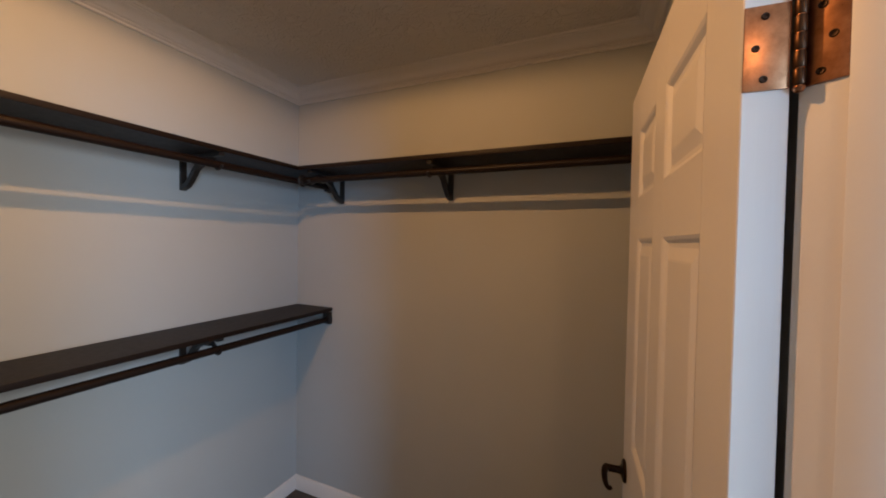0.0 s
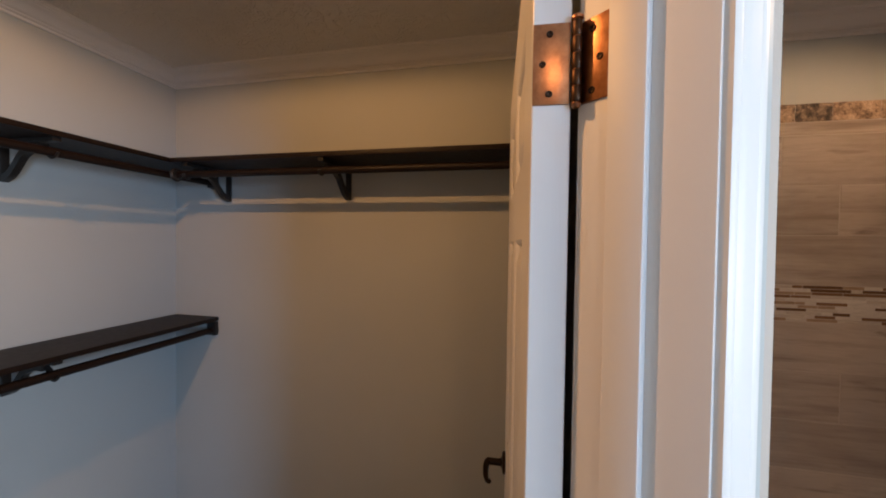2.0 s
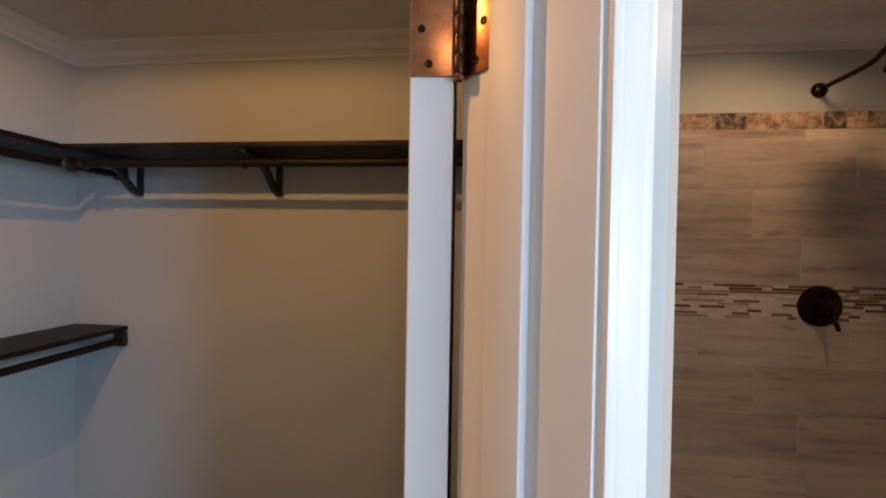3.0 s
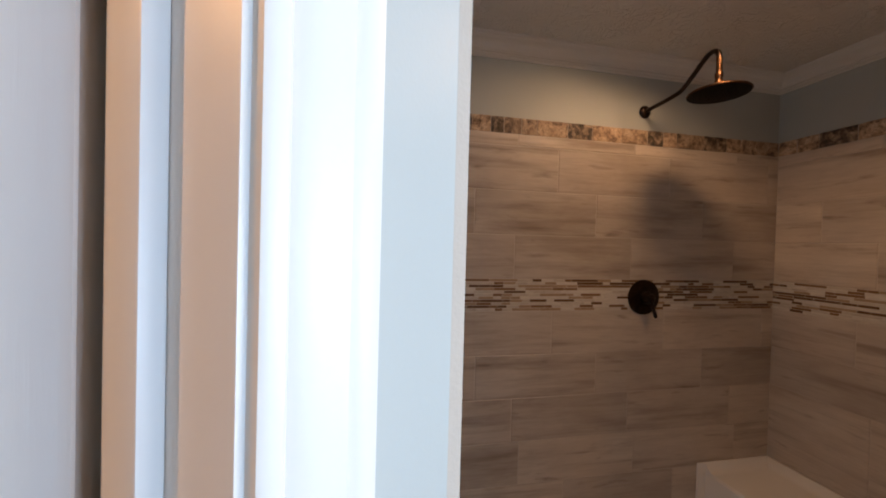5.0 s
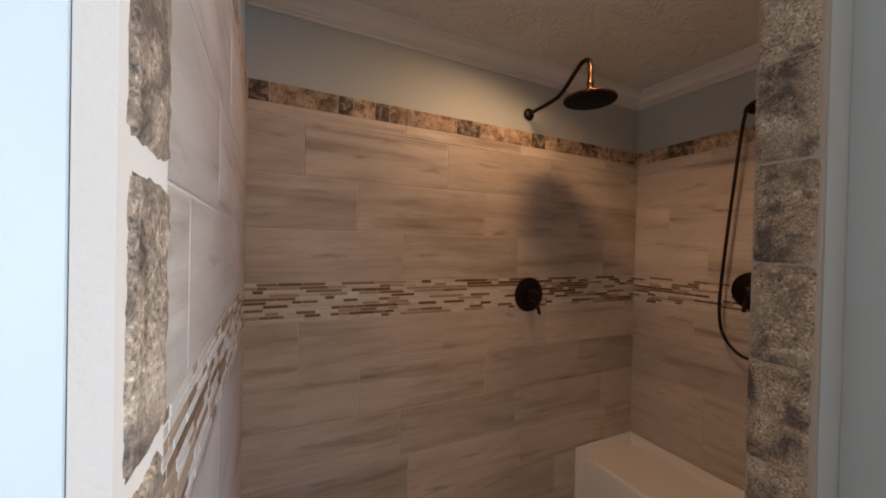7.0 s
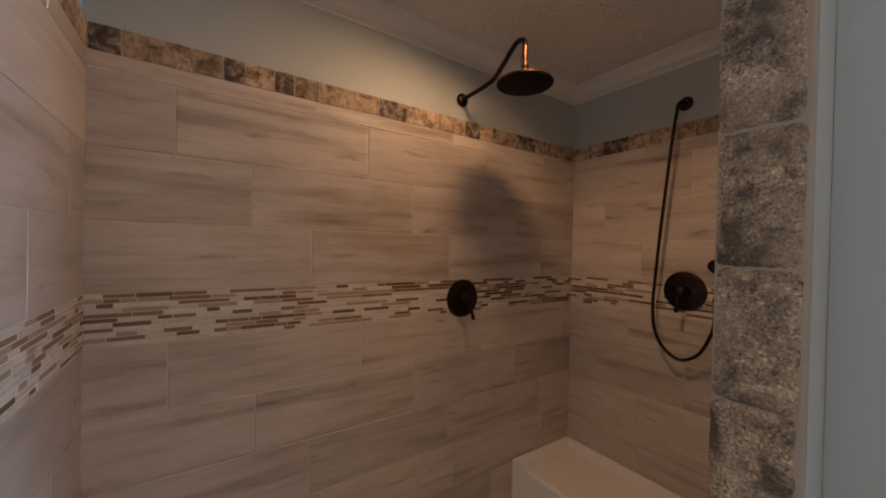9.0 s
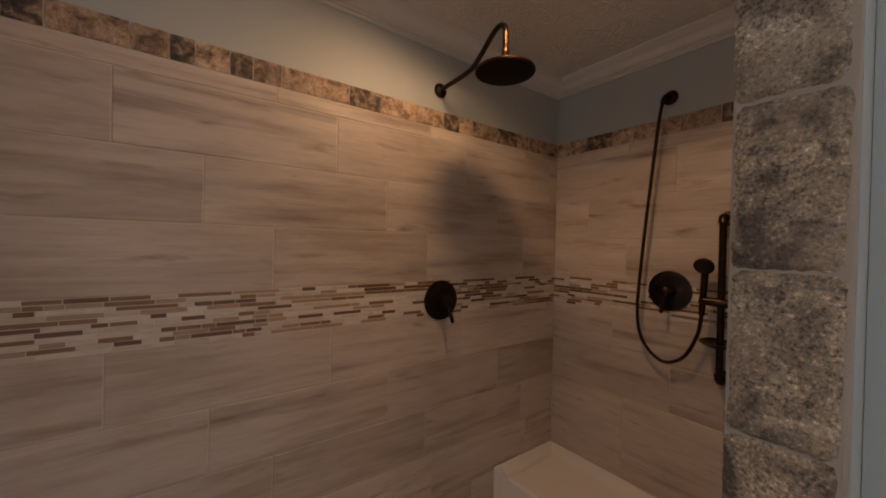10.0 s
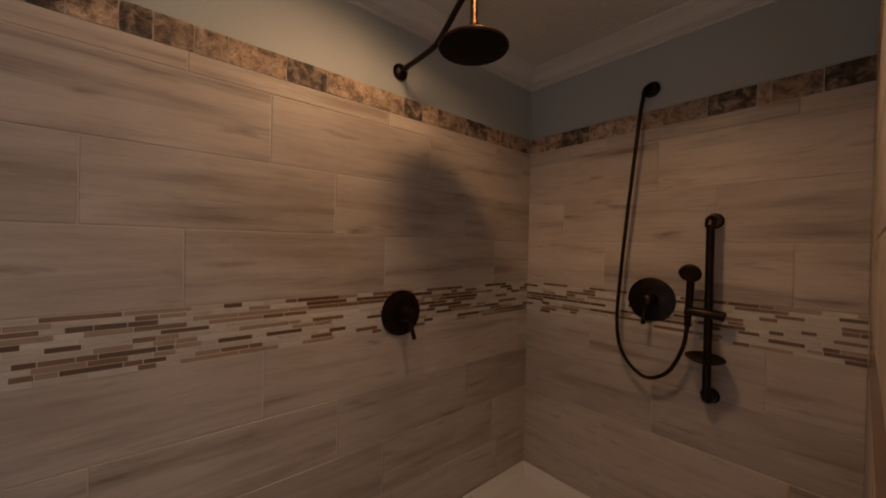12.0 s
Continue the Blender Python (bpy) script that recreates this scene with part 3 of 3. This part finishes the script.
for m in (pose(CL, 0.86, UPPER - THICK, 0, 0, -90), pose(-0.935, CB, UPPER - THICK, 0, 0, 180), pose(-0.262, CB, UPPER - THICK, 0, 0, 180),
          pose(CL, 1.52, LOWER - THICK, 0, 0, -90), pose(CL, 0.86, LOWER - THICK, 0, 0, -90)):
    copy_thing(first, m)

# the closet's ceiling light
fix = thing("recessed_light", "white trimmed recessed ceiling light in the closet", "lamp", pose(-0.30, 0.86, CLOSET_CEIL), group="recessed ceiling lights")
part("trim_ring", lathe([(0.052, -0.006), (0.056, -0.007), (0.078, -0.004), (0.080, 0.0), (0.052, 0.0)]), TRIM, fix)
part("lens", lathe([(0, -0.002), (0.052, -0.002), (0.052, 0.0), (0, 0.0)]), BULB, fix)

# ---- shower ----
pan = bmesh.new()
add_box(pan, SL + 0.001, 1.155, 0, SR - 0.001, SB - 0.001, 0.045, bevel=0.006)
add_box(pan, 0.815, 1.062, -0.004, 1.532, 1.154, 0.115, bevel=0.010)
solid("shower_pan", pan, ACRYLIC, "white acrylic shower pan with a low curb", "shower pan")


def bench():
    """Moulded seat across the end of the shower, with a flange up the walls."""
    b = thing("shower_bench", "white moulded shower seat built across the end wall", "bench", pose(0, 0, 0.045))
    x0, z1, zf = 2.435, 0.385, 0.428
    y0, y1, x1 = SF + 0.002, SB - 0.001, SR - 0.001
    seat = bmesh.new()
    prof = [(x0, 0.0), (x0 - 0.004, z1 - 0.03), (x0, z1 - 0.010), (x0 + 0.012, z1), (x1 - 0.062, z1 + 0.004), (x1 - 0.040, z1 + 0.008), (x1 - 0.022, z1 + 0.022), (x1 - 0.013, zf), (x1 - 0.0125, 0.0)]
    rings = [[seat.verts.new((x, y, z)) for x, z in prof] for y in (y0, y1 - 0.013)]
    k = len(prof)
    for i in range(k):
        seat.faces.new((rings[0][i], rings[0][(i + 1) % k], rings[1][(i + 1) % k], rings[1][i]))
    seat.faces.new(rings[0])
    seat.faces.new(rings[1])
    bmesh.ops.recalc_face_normals(seat, faces=seat.faces)
    part("seat", seat, ACRYLIC, b)
    # cove where the seat meets the back wall, and the flange plates
    cove = bmesh.new()
    prof = [(y1 - 0.012, zf), (y1 - 0.022, z1 + 0.022), (y1 - 0.040, z1 + 0.008), (y1 - 0.060, z1 + 0.0045), (y1 - 0.012, z1 - 0.02)]
    rings = [[cove.verts.new((x, y, z)) for y, z in prof] for x in (x0 - 0.002, x1 - 0.02)]
    k = len(prof)
    for i in range(k):
        cove.faces.new((rings[0][i], rings[0][(i + 1) % k], rings[1][(i + 1) % k], rings[1][i]))
    cove.faces.new(rings[0])
    cove.faces.new(rings[1])
    bmesh.ops.recalc_face_normals(cove, faces=cove.faces)
    part("cove", cove, ACRYLIC, b)
    part("flange", box(x0 - 0.048, y1 - 0.012, 0.0, x1, y1, zf, bevel=0.005), ACRYLIC, b)
    part("flange", box(x1 - 0.012, y0, 0.0, x1, y1 - 0.012, zf, bevel=0.004), ACRYLIC, b)


bench()


def rain_shower():
    s = thing("rain_shower", "oil-rubbed bronze rain shower head on a curved arm", "shower", pose(2.024, SB, 2.220))
    part("flange", lathe([(0, 0.0), (0.029, 0.0), (0.031, 0.004), (0.029, 0.010), (0.020, 0.016), (0.011, 0.019), (0, 0.019)], pose(0, 0.008, 0, 90)), BRONZE, s)
    line = smooth_line([(0, 0.004, 0.0), (0, -0.055, 0.004), (0, -0.120, 0.006), (0, -0.185, 0.012), (0, -0.215, 0.022), (0, -0.262, 0.055), (0, -0.305, 0.090), (0, -0.335, 0.108), (0, -0.360, 0.106), (0, -0.374, 0.090), (0, -0.378, 0.060)], 6)
    part("arm", tube(line, 0.0095, 16), BRONZE, s)
    drop = part("riser", tube([Vector((0, -0.3775, 0.072)), Vector((0, -0.378, 0.030)), Vector((0, -0.378, 0.010))], 0.0105, 16), RUBBED, s, "coppery worn drop pipe")
    part("swivel", lathe([(0, 0.020), (0.010, 0.020), (0.0135, 0.014), (0.0135, -0.002), (0.011, -0.008), (0.016, -0.020), (0.018, -0.034), (0, -0.036)], Matrix.Translation((0, -0.378, 0.0))), RUBBED, drop)
    tilt = Matrix.Translation((0, -0.378, -0.038)) @ pose(0, 0, 0, 0.5, 0, 0)
    part("shell", lathe([(0, 0.006), (0.018, 0.006), (0.045, -0.004), (0.085, -0.014), (0.101, -0.019), (0.104, -0.024), (0.101, -0.029)], tilt, 48), RUBBED, s)
    part("spray_plate", lathe([(0.101, -0.029), (0.097, -0.0305), (0.0, -0.0305)], tilt, 48), RUBBER, s)
    nubs = bmesh.new()
    for ring, count in ((0.020, 6), (0.040, 12), (0.060, 18), (0.080, 24)):
        for i in range(count):
            a = 2 * math.pi * i / count
            add_lathe(nubs, [(0, -0.0335), (0.0016, -0.0330), (0.0022, -0.0300)], tilt @ Matrix.Translation((ring * math.cos(a), ring * math.sin(a), 0)), 6)
    nz = part("nozzles", nubs, RUBBER, s)
    tagged(nz, kind="stuff")


rain_shower()


def valve(m, tilt, label):
    """A round pressure valve plate with a lever; front towards -y."""
    v_ = thing("shower_valve", label, "valve", m, group="shower valves")
    part("plate", lathe([(0, 0.0), (0.083, 0.0), (0.086, 0.003), (0.085, 0.007), (0.070, 0.012), (0.040, 0.015), (0.032, 0.017), (0, 0.017)], pose(0, 0, 0, 90), 56), BRONZE, v_)
    part("hub", lathe([(0.031, 0.016), (0.030, 0.030), (0.026, 0.042), (0.022, 0.050), (0.020, 0.058), (0.012, 0.063), (0, 0.064)], pose(0, 0, 0, 90), 32), BRONZE, v_)
    turn = pose(0, 0, 0, 0, tilt, 0)
    line = [turn @ q for q in smooth_line([(0, -0.052, -0.004), (0, -0.056, -0.030), (0, -0.060, -0.060), (0, -0.066, -0.092)], 6)]
    part("lever", tube(line, [0.0085, *([0.0075] * (len(line) - 8)), *([0.0085] * 6), 0.006], 12), BRONZE, v_)
    return v_


valve(pose(2.044, SB, 1.320), -12, "round oil-rubbed bronze valve plate with lever on mosaic band")
valve(pose(SR, 1.708, 1.382, 0, 0, -90), 4, "round oil-rubbed bronze valve plate beside the hand shower")


def hand_shower():
    h = thing("hand_shower", "black bronze hand shower on a slide bar with hose", "hand shower", pose(SR, 1.508, 1.05))
    off = -0.058
    part("bar", tube([Vector((off, 0, 0.022)), Vector((off, 0, 0.3)), Vector((off, 0, 0.625))], 0.0125, 20), BRONZE, h)
    for z, sgn in ((0.632, 1), (0.018, -1)):
        bm = bmesh.new()
        add_tube(bm, smooth_line([(0, 0, z - 0.004 * sgn), (off * 0.5, 0, z), (off * 0.85, 0, z - 0.002 * sgn), (off, 0, z - 0.022 * sgn)], 5), [0.021] * 6 + [0.019] * 5 + [0.0175] * 5, 18)
        mount = part("mount", bm, BRONZE, h)
        part("wall_rose", lathe([(0, 0), (0.027, 0), (0.028, 0.004), (0.022, 0.009), (0, 0.010)], Matrix.Translation((-0.0005, 0, z)) @ pose(0, 0, 0, 0, -90)), BRONZE, mount)
    slide = bmesh.new()
    add_tube(slide, smooth_line([(off, -0.048, 0.306), (off, -0.030, 0.309), (off - 0.004, 0.0, 0.312), (off - 0.008, 0.040, 0.314), (off - 0.010, 0.066, 0.318)], 5), [0.011] + [0.0165] * 18 + [0.0185, 0.017], 18)
    part("slider", slide, BRONZE, h)
    part("soap_dish", lathe([(0, -0.004), (0.040, -0.003), (0.054, 0.003), (0.058, 0.008), (0.055, 0.009), (0.040, 0.003), (0, 0.002)], Matrix.Translation((off - 0.012, 0.004, 0.155)) @ pose(0, 0, 0, 4, -6), 40), BRONZE, h, "clear dark oval soap dish")
    grip = smooth_line([(off - 0.012, 0.058, 0.258), (off - 0.012, 0.056, 0.310), (off - 0.014, 0.052, 0.370), (off - 0.018, 0.049, 0.425), (off - 0.026, 0.047, 0.448)], 5)
    handle = part("handset", tube(grip, [0.0105 + 0.003 * i / len(grip) for i in range(len(grip))], 16), BRONZE, h)
    face = Matrix.Translation((off - 0.030, 0.047, 0.452)) @ pose(0, 0, 0, 0, -122)
    part("spray_head", lathe([(0, -0.018), (0.016, -0.016), (0.030, -0.006), (0.034, 0.004), (0.034, 0.012), (0.030, 0.016), (0.012, 0.017), (0, 0.015)], face, 36), BRONZE, handle)
    rz = 2.215 - 1.05
    elbow = part("supply_elbow", lathe([(0, 0), (0.030, 0), (0.031, 0.005), (0.024, 0.012), (0.016, 0.018), (0.014, 0.034), (0, 0.035)], Matrix.Translation((0.008, 0.219, rz)) @ pose(0, 0, 0, 0, -90)), BRONZE, h)
    part("nut", tube(smooth_line([(-0.030, 0.219, rz), (-0.046, 0.222, rz - 0.010), (-0.052, 0.228, rz - 0.034)], 5), 0.0095, 14), BRONZE, elbow)
    hose = smooth_line([(-0.050, 0.227, rz - 0.028), (-0.056, 0.236, rz - 0.10), (-0.058, 0.256, rz - 0.30), (-0.058, 0.282, rz - 0.57), (-0.058, 0.302, rz - 0.82), (-0.058, 0.306, rz - 0.93), (-0.058, 0.292, rz - 1.03),
                        (-0.058, 0.245, rz - 1.10), (-0.058, 0.185, rz - 1.126), (-0.060, 0.118, rz - 1.085), (-0.064, 0.073, rz - 0.990), (-0.068, 0.058, rz - 0.905)], 14)
    part("hose", tube(hose, [0.0068 + 0.0005 * (i % 2) for i in range(len(hose))], 12), BRONZE, h, "black ribbed metal shower hose")


hand_shower()

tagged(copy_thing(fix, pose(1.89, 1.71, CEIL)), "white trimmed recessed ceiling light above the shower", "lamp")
tagged(copy_thing(fix, pose(1.00, -0.87, CEIL)), "white trimmed recessed ceiling light in the bathroom", "lamp")

# ---- the window behind the walk ----
for i, (WY0, WY1) in enumerate(WINDOWS):
    win = thing("window_%d" % (i + 1), "white framed bathroom window letting in daylight", "window", kind="structure")
    for a in ((WY0, WY0 + 0.04, WZ0, WZ1), (WY1 - 0.04, WY1, WZ0, WZ1), (WY0 + 0.04, WY1 - 0.04, WZ0, WZ0 + 0.04), (WY0 + 0.04, WY1 - 0.04, WZ1 - 0.04, WZ1)):
        part("window_frame", box(RX1 + 0.04, a[0], a[2], RX1 + 0.09, a[1], a[3], bevel=0.003), TRIM, win)
    pane = part("pane", box(RX1 + 0.062, WY0 + 0.04, WZ0 + 0.04, RX1 + 0.067, WY1 - 0.04, WZ1 - 0.04), GLASS, win)
    pane.visible_shadow = False
structure("ground", box(-400, -400, -0.5, 400, 400, -0.3), GROUND, "lawn outside the house")

# ---- tiles ----
PLANK_L, JOINT = 0.597, 0.0026
MESHES = {}


def piece_mesh(kind, w, h, d, chamfer, mat):
    """One tile with chamfered front edges: front at y = 0, back at y = d, from its lower left corner."""
    key = (kind, round(w, 3), round(h, 4))
    if key not in MESHES:
        bm = bmesh.new()
        rings = []
        for g, y in ((0, d), (0, chamfer), (chamfer, 0)):
            rings.append([bm.verts.new(q) for q in ((g, y, g), (w - g, y, g), (w - g, y, h - g), (g, y, h - g))])
        for a, b in zip(rings, rings[1:]):
            for i in range(4):
                bm.faces.new((a[i], a[(i + 1) % 4], b[(i + 1) % 4], b[i]))
        bm.faces.new(rings[-1])
        bmesh.ops.recalc_face_normals(bm, faces=bm.faces)
        MESHES[key] = finish(bm, kind, mat, False)
    return MESHES[key]


def rubble_mesh(kind, w, h, d, seed, mat, nx=5, nz=8, wob=0.0022, fall=0.0034, round_off=0.0022):
    """A tumbled stone: a rounded, uneven slab, front towards -y."""
    bm = bmesh.new()
    rnd = random.Random(seed)
    grid = []
    for j in range(nz + 1):
        row = []
        for i in range(nx + 1):
            a, b = i / nx, j / nz
            edge = min(a * w, (1 - a) * w, b * h, (1 - b) * h)
            y = -d + fall * max(0.0, 1 - edge / 0.007) ** 1.5 + rnd.uniform(-1, 1) * fall * 0.16
            dx = rnd.uniform(-1, 1) * wob * (0.6 if 0 < i < nx else 1)
            dz = rnd.uniform(-1, 1) * wob * (0.6 if 0 < j < nz else 1)
            x, z = a * w, b * h
            if i in (0, nx) and j in (0, nz):
                x, z = x + (round_off if i == 0 else -round_off), z + (round_off if j == 0 else -round_off)
            row.append(bm.verts.new((x + dx, y, z + dz)))
        grid.append(row)
    rim = [bm.verts.new((x, 0.0, z)) for x, z in ((0, 0), (w, 0), (w, h), (0, h))]
    for j in range(nz):
        for i in range(nx):
            bm.faces.new((grid[j][i], grid[j][i + 1], grid[j + 1][i + 1], grid[j + 1][i]))
    bm.faces.new([*grid[0][::-1], rim[0], rim[1]])
    bm.faces.new([*[r[-1] for r in grid][::-1], rim[1], rim[2]])
    bm.faces.new([*grid[-1], rim[2], rim[3]])
    bm.faces.new([*[r[0] for r in grid], rim[3], rim[0]])
    bmesh.ops.recalc_face_normals(bm, faces=bm.faces)
    return finish(bm, kind, mat, True)


def lay(name, mesh, holder, m):
    ob = new(name, mesh)
    ob.parent = holder
    ob.matrix_basis = m
    return ob


ROWS_UP = [(2.006, 2.058), (1.8055, 2.006), (1.605, 1.8055), (1.4045, 1.605), (1.0575, 1.258), (0.857, 1.0575), (0.6565, 0.857), (0.456, 0.6565), (0.2555, 0.456), (0.055, 0.2555)]
MOS0, MOS1 = 1.258, 1.4045
BORDER0, BORDER1 = 2.058, 2.131


def planks(holder, m, width, joints, tuck=False):
    """Courses of planks over a wall of that width; joints: where one butt joint of each course stands."""
    for (z0, z1), j in zip(ROWS_UP, joints):
        edges = sorted({0.0, width, *[e for e in (j + k * PLANK_L for k in range(-8, 9)) if 0.012 < e < width - 0.012]})
        for a, b in zip(edges, edges[1:]):
            a, b = (a - 0.006 if tuck and a == 0 else a), (b + 0.006 if tuck and b == width else b)
            mesh = piece_mesh("plank", b - a - JOINT, z1 - z0 - JOINT, 0.008, 0.0018, PLANK)
            lay("plank", mesh, holder, m @ Matrix.Translation((a + JOINT / 2, random.uniform(-0.0004, 0.0004), z0 + JOINT / 2)))


def mosaic(holder, m, width, rows=11, seed=1, joined=False):
    rnd = random.Random(seed)
    pitch = (MOS1 - MOS0) / rows
    lumps = bmesh.new()
    bed = box(0.0005, 0.0011, MOS0 + 0.0005, width - 0.0005, 0.0075, MOS1 - 0.0005)
    bed.transform(m)
    part("mosaic_bed", bed, PALE_GROUT, holder, soft=False)
    for r in range(rows):
        x = -rnd.uniform(0, 0.05)
        while x < width:
            w = rnd.choice((0.036, 0.046, 0.058, 0.070, 0.085, 0.105, 0.135))
            a, b = max(0.0, x), min(width, x + w)
            if b - a > 0.008:
                z = MOS0 + r * pitch
                if joined:
                    add_box(lumps, a + 0.001, 0.0, z + 0.001, b - 0.001, 0.006, z + pitch - 0.001)
                else:
                    mesh = piece_mesh("mosaic_strip", b - a - 0.0018, pitch - 0.0018, 0.008, 0.0008, MOSAIC)
                    lay("mosaic_strip", mesh, holder, m @ Matrix.Translation((a, rnd.uniform(-0.0008, 0.0010), z + 0.0009)))
            x += w
    if joined:
        lumps.transform(m)
        return tagged(part("mosaic_band", lumps, MOSAIC, holder, soft=False), kind="stuff")
    lumps.free()


def border(holder, m, edges, seed, dark=()):
    """A course of tumbled stones; dark: which of them are dark and veined."""
    for i, (a, b) in enumerate(zip(edges, edges[1:])):
        mesh = rubble_mesh("border_stone", b - a - 0.0030, BORDER1 - BORDER0 - 0.002, 0.0095, seed * 100 + i, VEINED if i in dark else BANDED, max(3, round((b - a) / 0.016)), 5, 0.0009, 0.0020, 0.0006)
        lay("border_stone", mesh, holder, m @ Matrix.Translation((a + 0.0015, 0.0075, BORDER0 + 0.001)))


def spread(width, lo, hi, seed):
    rnd = random.Random(seed)
    e = [0.0]
    while e[-1] < width - 0.03:
        e.append(min(width, e[-1] + rnd.uniform(lo, hi)))
    e[-1] = width
    return e


BACK = pose(SL, SB, 0)
END = pose(SR, SB, 0, 0, 0, -90)
NEAR = pose(SL, 1.112, 0, 0, 0, 90)
INNER = pose(SR, SF, 0, 0, 0, 180)
planks(back_wall, BACK, SR - SL, [1.376 - SL, 1.577 - SL, 1.778 - SL, 1.374 - SL, 1.568 - SL, 1.80 - SL, 1.978 - SL, 1.42 - SL, 1.65 - SL, 1.85 - SL], True)
planks(right_wall, END, SB - SF, [SB - y for y in (1.300, 1.694, 1.503, 1.304, 1.96, 1.70, 1.304, 1.9, 1.5, 1.7)])
planks(left_wall, NEAR, SB - 1.112, [0.30, 0.62, 0.46, 0.22, 0.52, 0.36, 0.20, 0.5, 0.3, 0.44])
planks(front_wall, INNER, SR - PX - 0.004, [0.5, 0.2, 0.4, 0.1, 0.3, 0.5, 0.2, 0.4, 0.1, 0.3])
border(back_wall, BACK, [0.0, 0.069, 0.225, 0.309, 0.369, 0.455, 0.517, 0.600, 0.677, 0.829, 0.955, 1.111, 1.251, 1.340, 1.417, 1.577, 1.711, 1.800, 1.908, SR - SL], 3, (0, 3, 5, 9, 12, 15))
border(right_wall, END, [0.0, 0.085, 0.177, 0.319, 0.418, 0.488, 0.615, 0.760, 0.896, 0.931, 1.048, SB - SF], 4, (2, 7, 10))
border(left_wall, NEAR, spread(SB - 1.112, 0.06, 0.15, 6), 5)
border(front_wall, INNER, spread(SR - PX - 0.004, 0.06, 0.15, 7), 6)
mosaic(back_wall, BACK, SR - SL, seed=11)
mosaic(right_wall, END, SB - SF, seed=12)
mosaic(left_wall, NEAR, SB - 1.112, seed=13)
mosaic(front_wall, INNER, SR - PX - 0.004, seed=14, joined=True)

# tumbled stones up both sides of the opening
STONE_H = 0.1475
far_trim = structure("trim_stone_far", box(PX - 0.0100, 1.0682, 0.0, PX - 0.0005, SF - 0.004, CEIL, bevel=0.003), LIGHT_GROUT, "column of tumbled stone tiles up the wall end")
near_trim = structure("trim_stone_near", prism([(0.8035, 1.026), (0.8150, 1.031), (0.8150, 1.107), (0.8035, 1.111)], 0.0, CEIL), GROUT, "column of tumbled stone tiles beside the painted wall")
lean = random.Random(21)
for i in range(-10, 7):
    z = 1.5405 + i * STONE_H
    h = min(STONE_H, CEIL - z) - 0.0014
    tip = Matrix.Rotation(radians(lean.uniform(-0.9, 0.9)), 4, "Y")
    lay("stone", rubble_mesh("stone", 0.0715, h, 0.0095, 300 + i, STONE, 12, 22, 0.0009, 0.0038, 0.0022), far_trim, pose(PX - 0.004, SF - 0.0055, z + 0.0007, 0, 0, -90) @ tip)
    z2 = z + 0.05
    h2 = min(STONE_H, CEIL - z2) - 0.008
    tip = Matrix.Rotation(radians(lean.uniform(-2.5, 2.5)), 4, "Y")
    lay("stone", rubble_mesh("stone", 0.0665, h2, 0.0105, 400 + i, STONE, 10, 22, 0.0020, 0.0045, 0.006), near_trim, pose(0.807, 1.0385, z2 + 0.005, 0, 0, 90) @ tip)
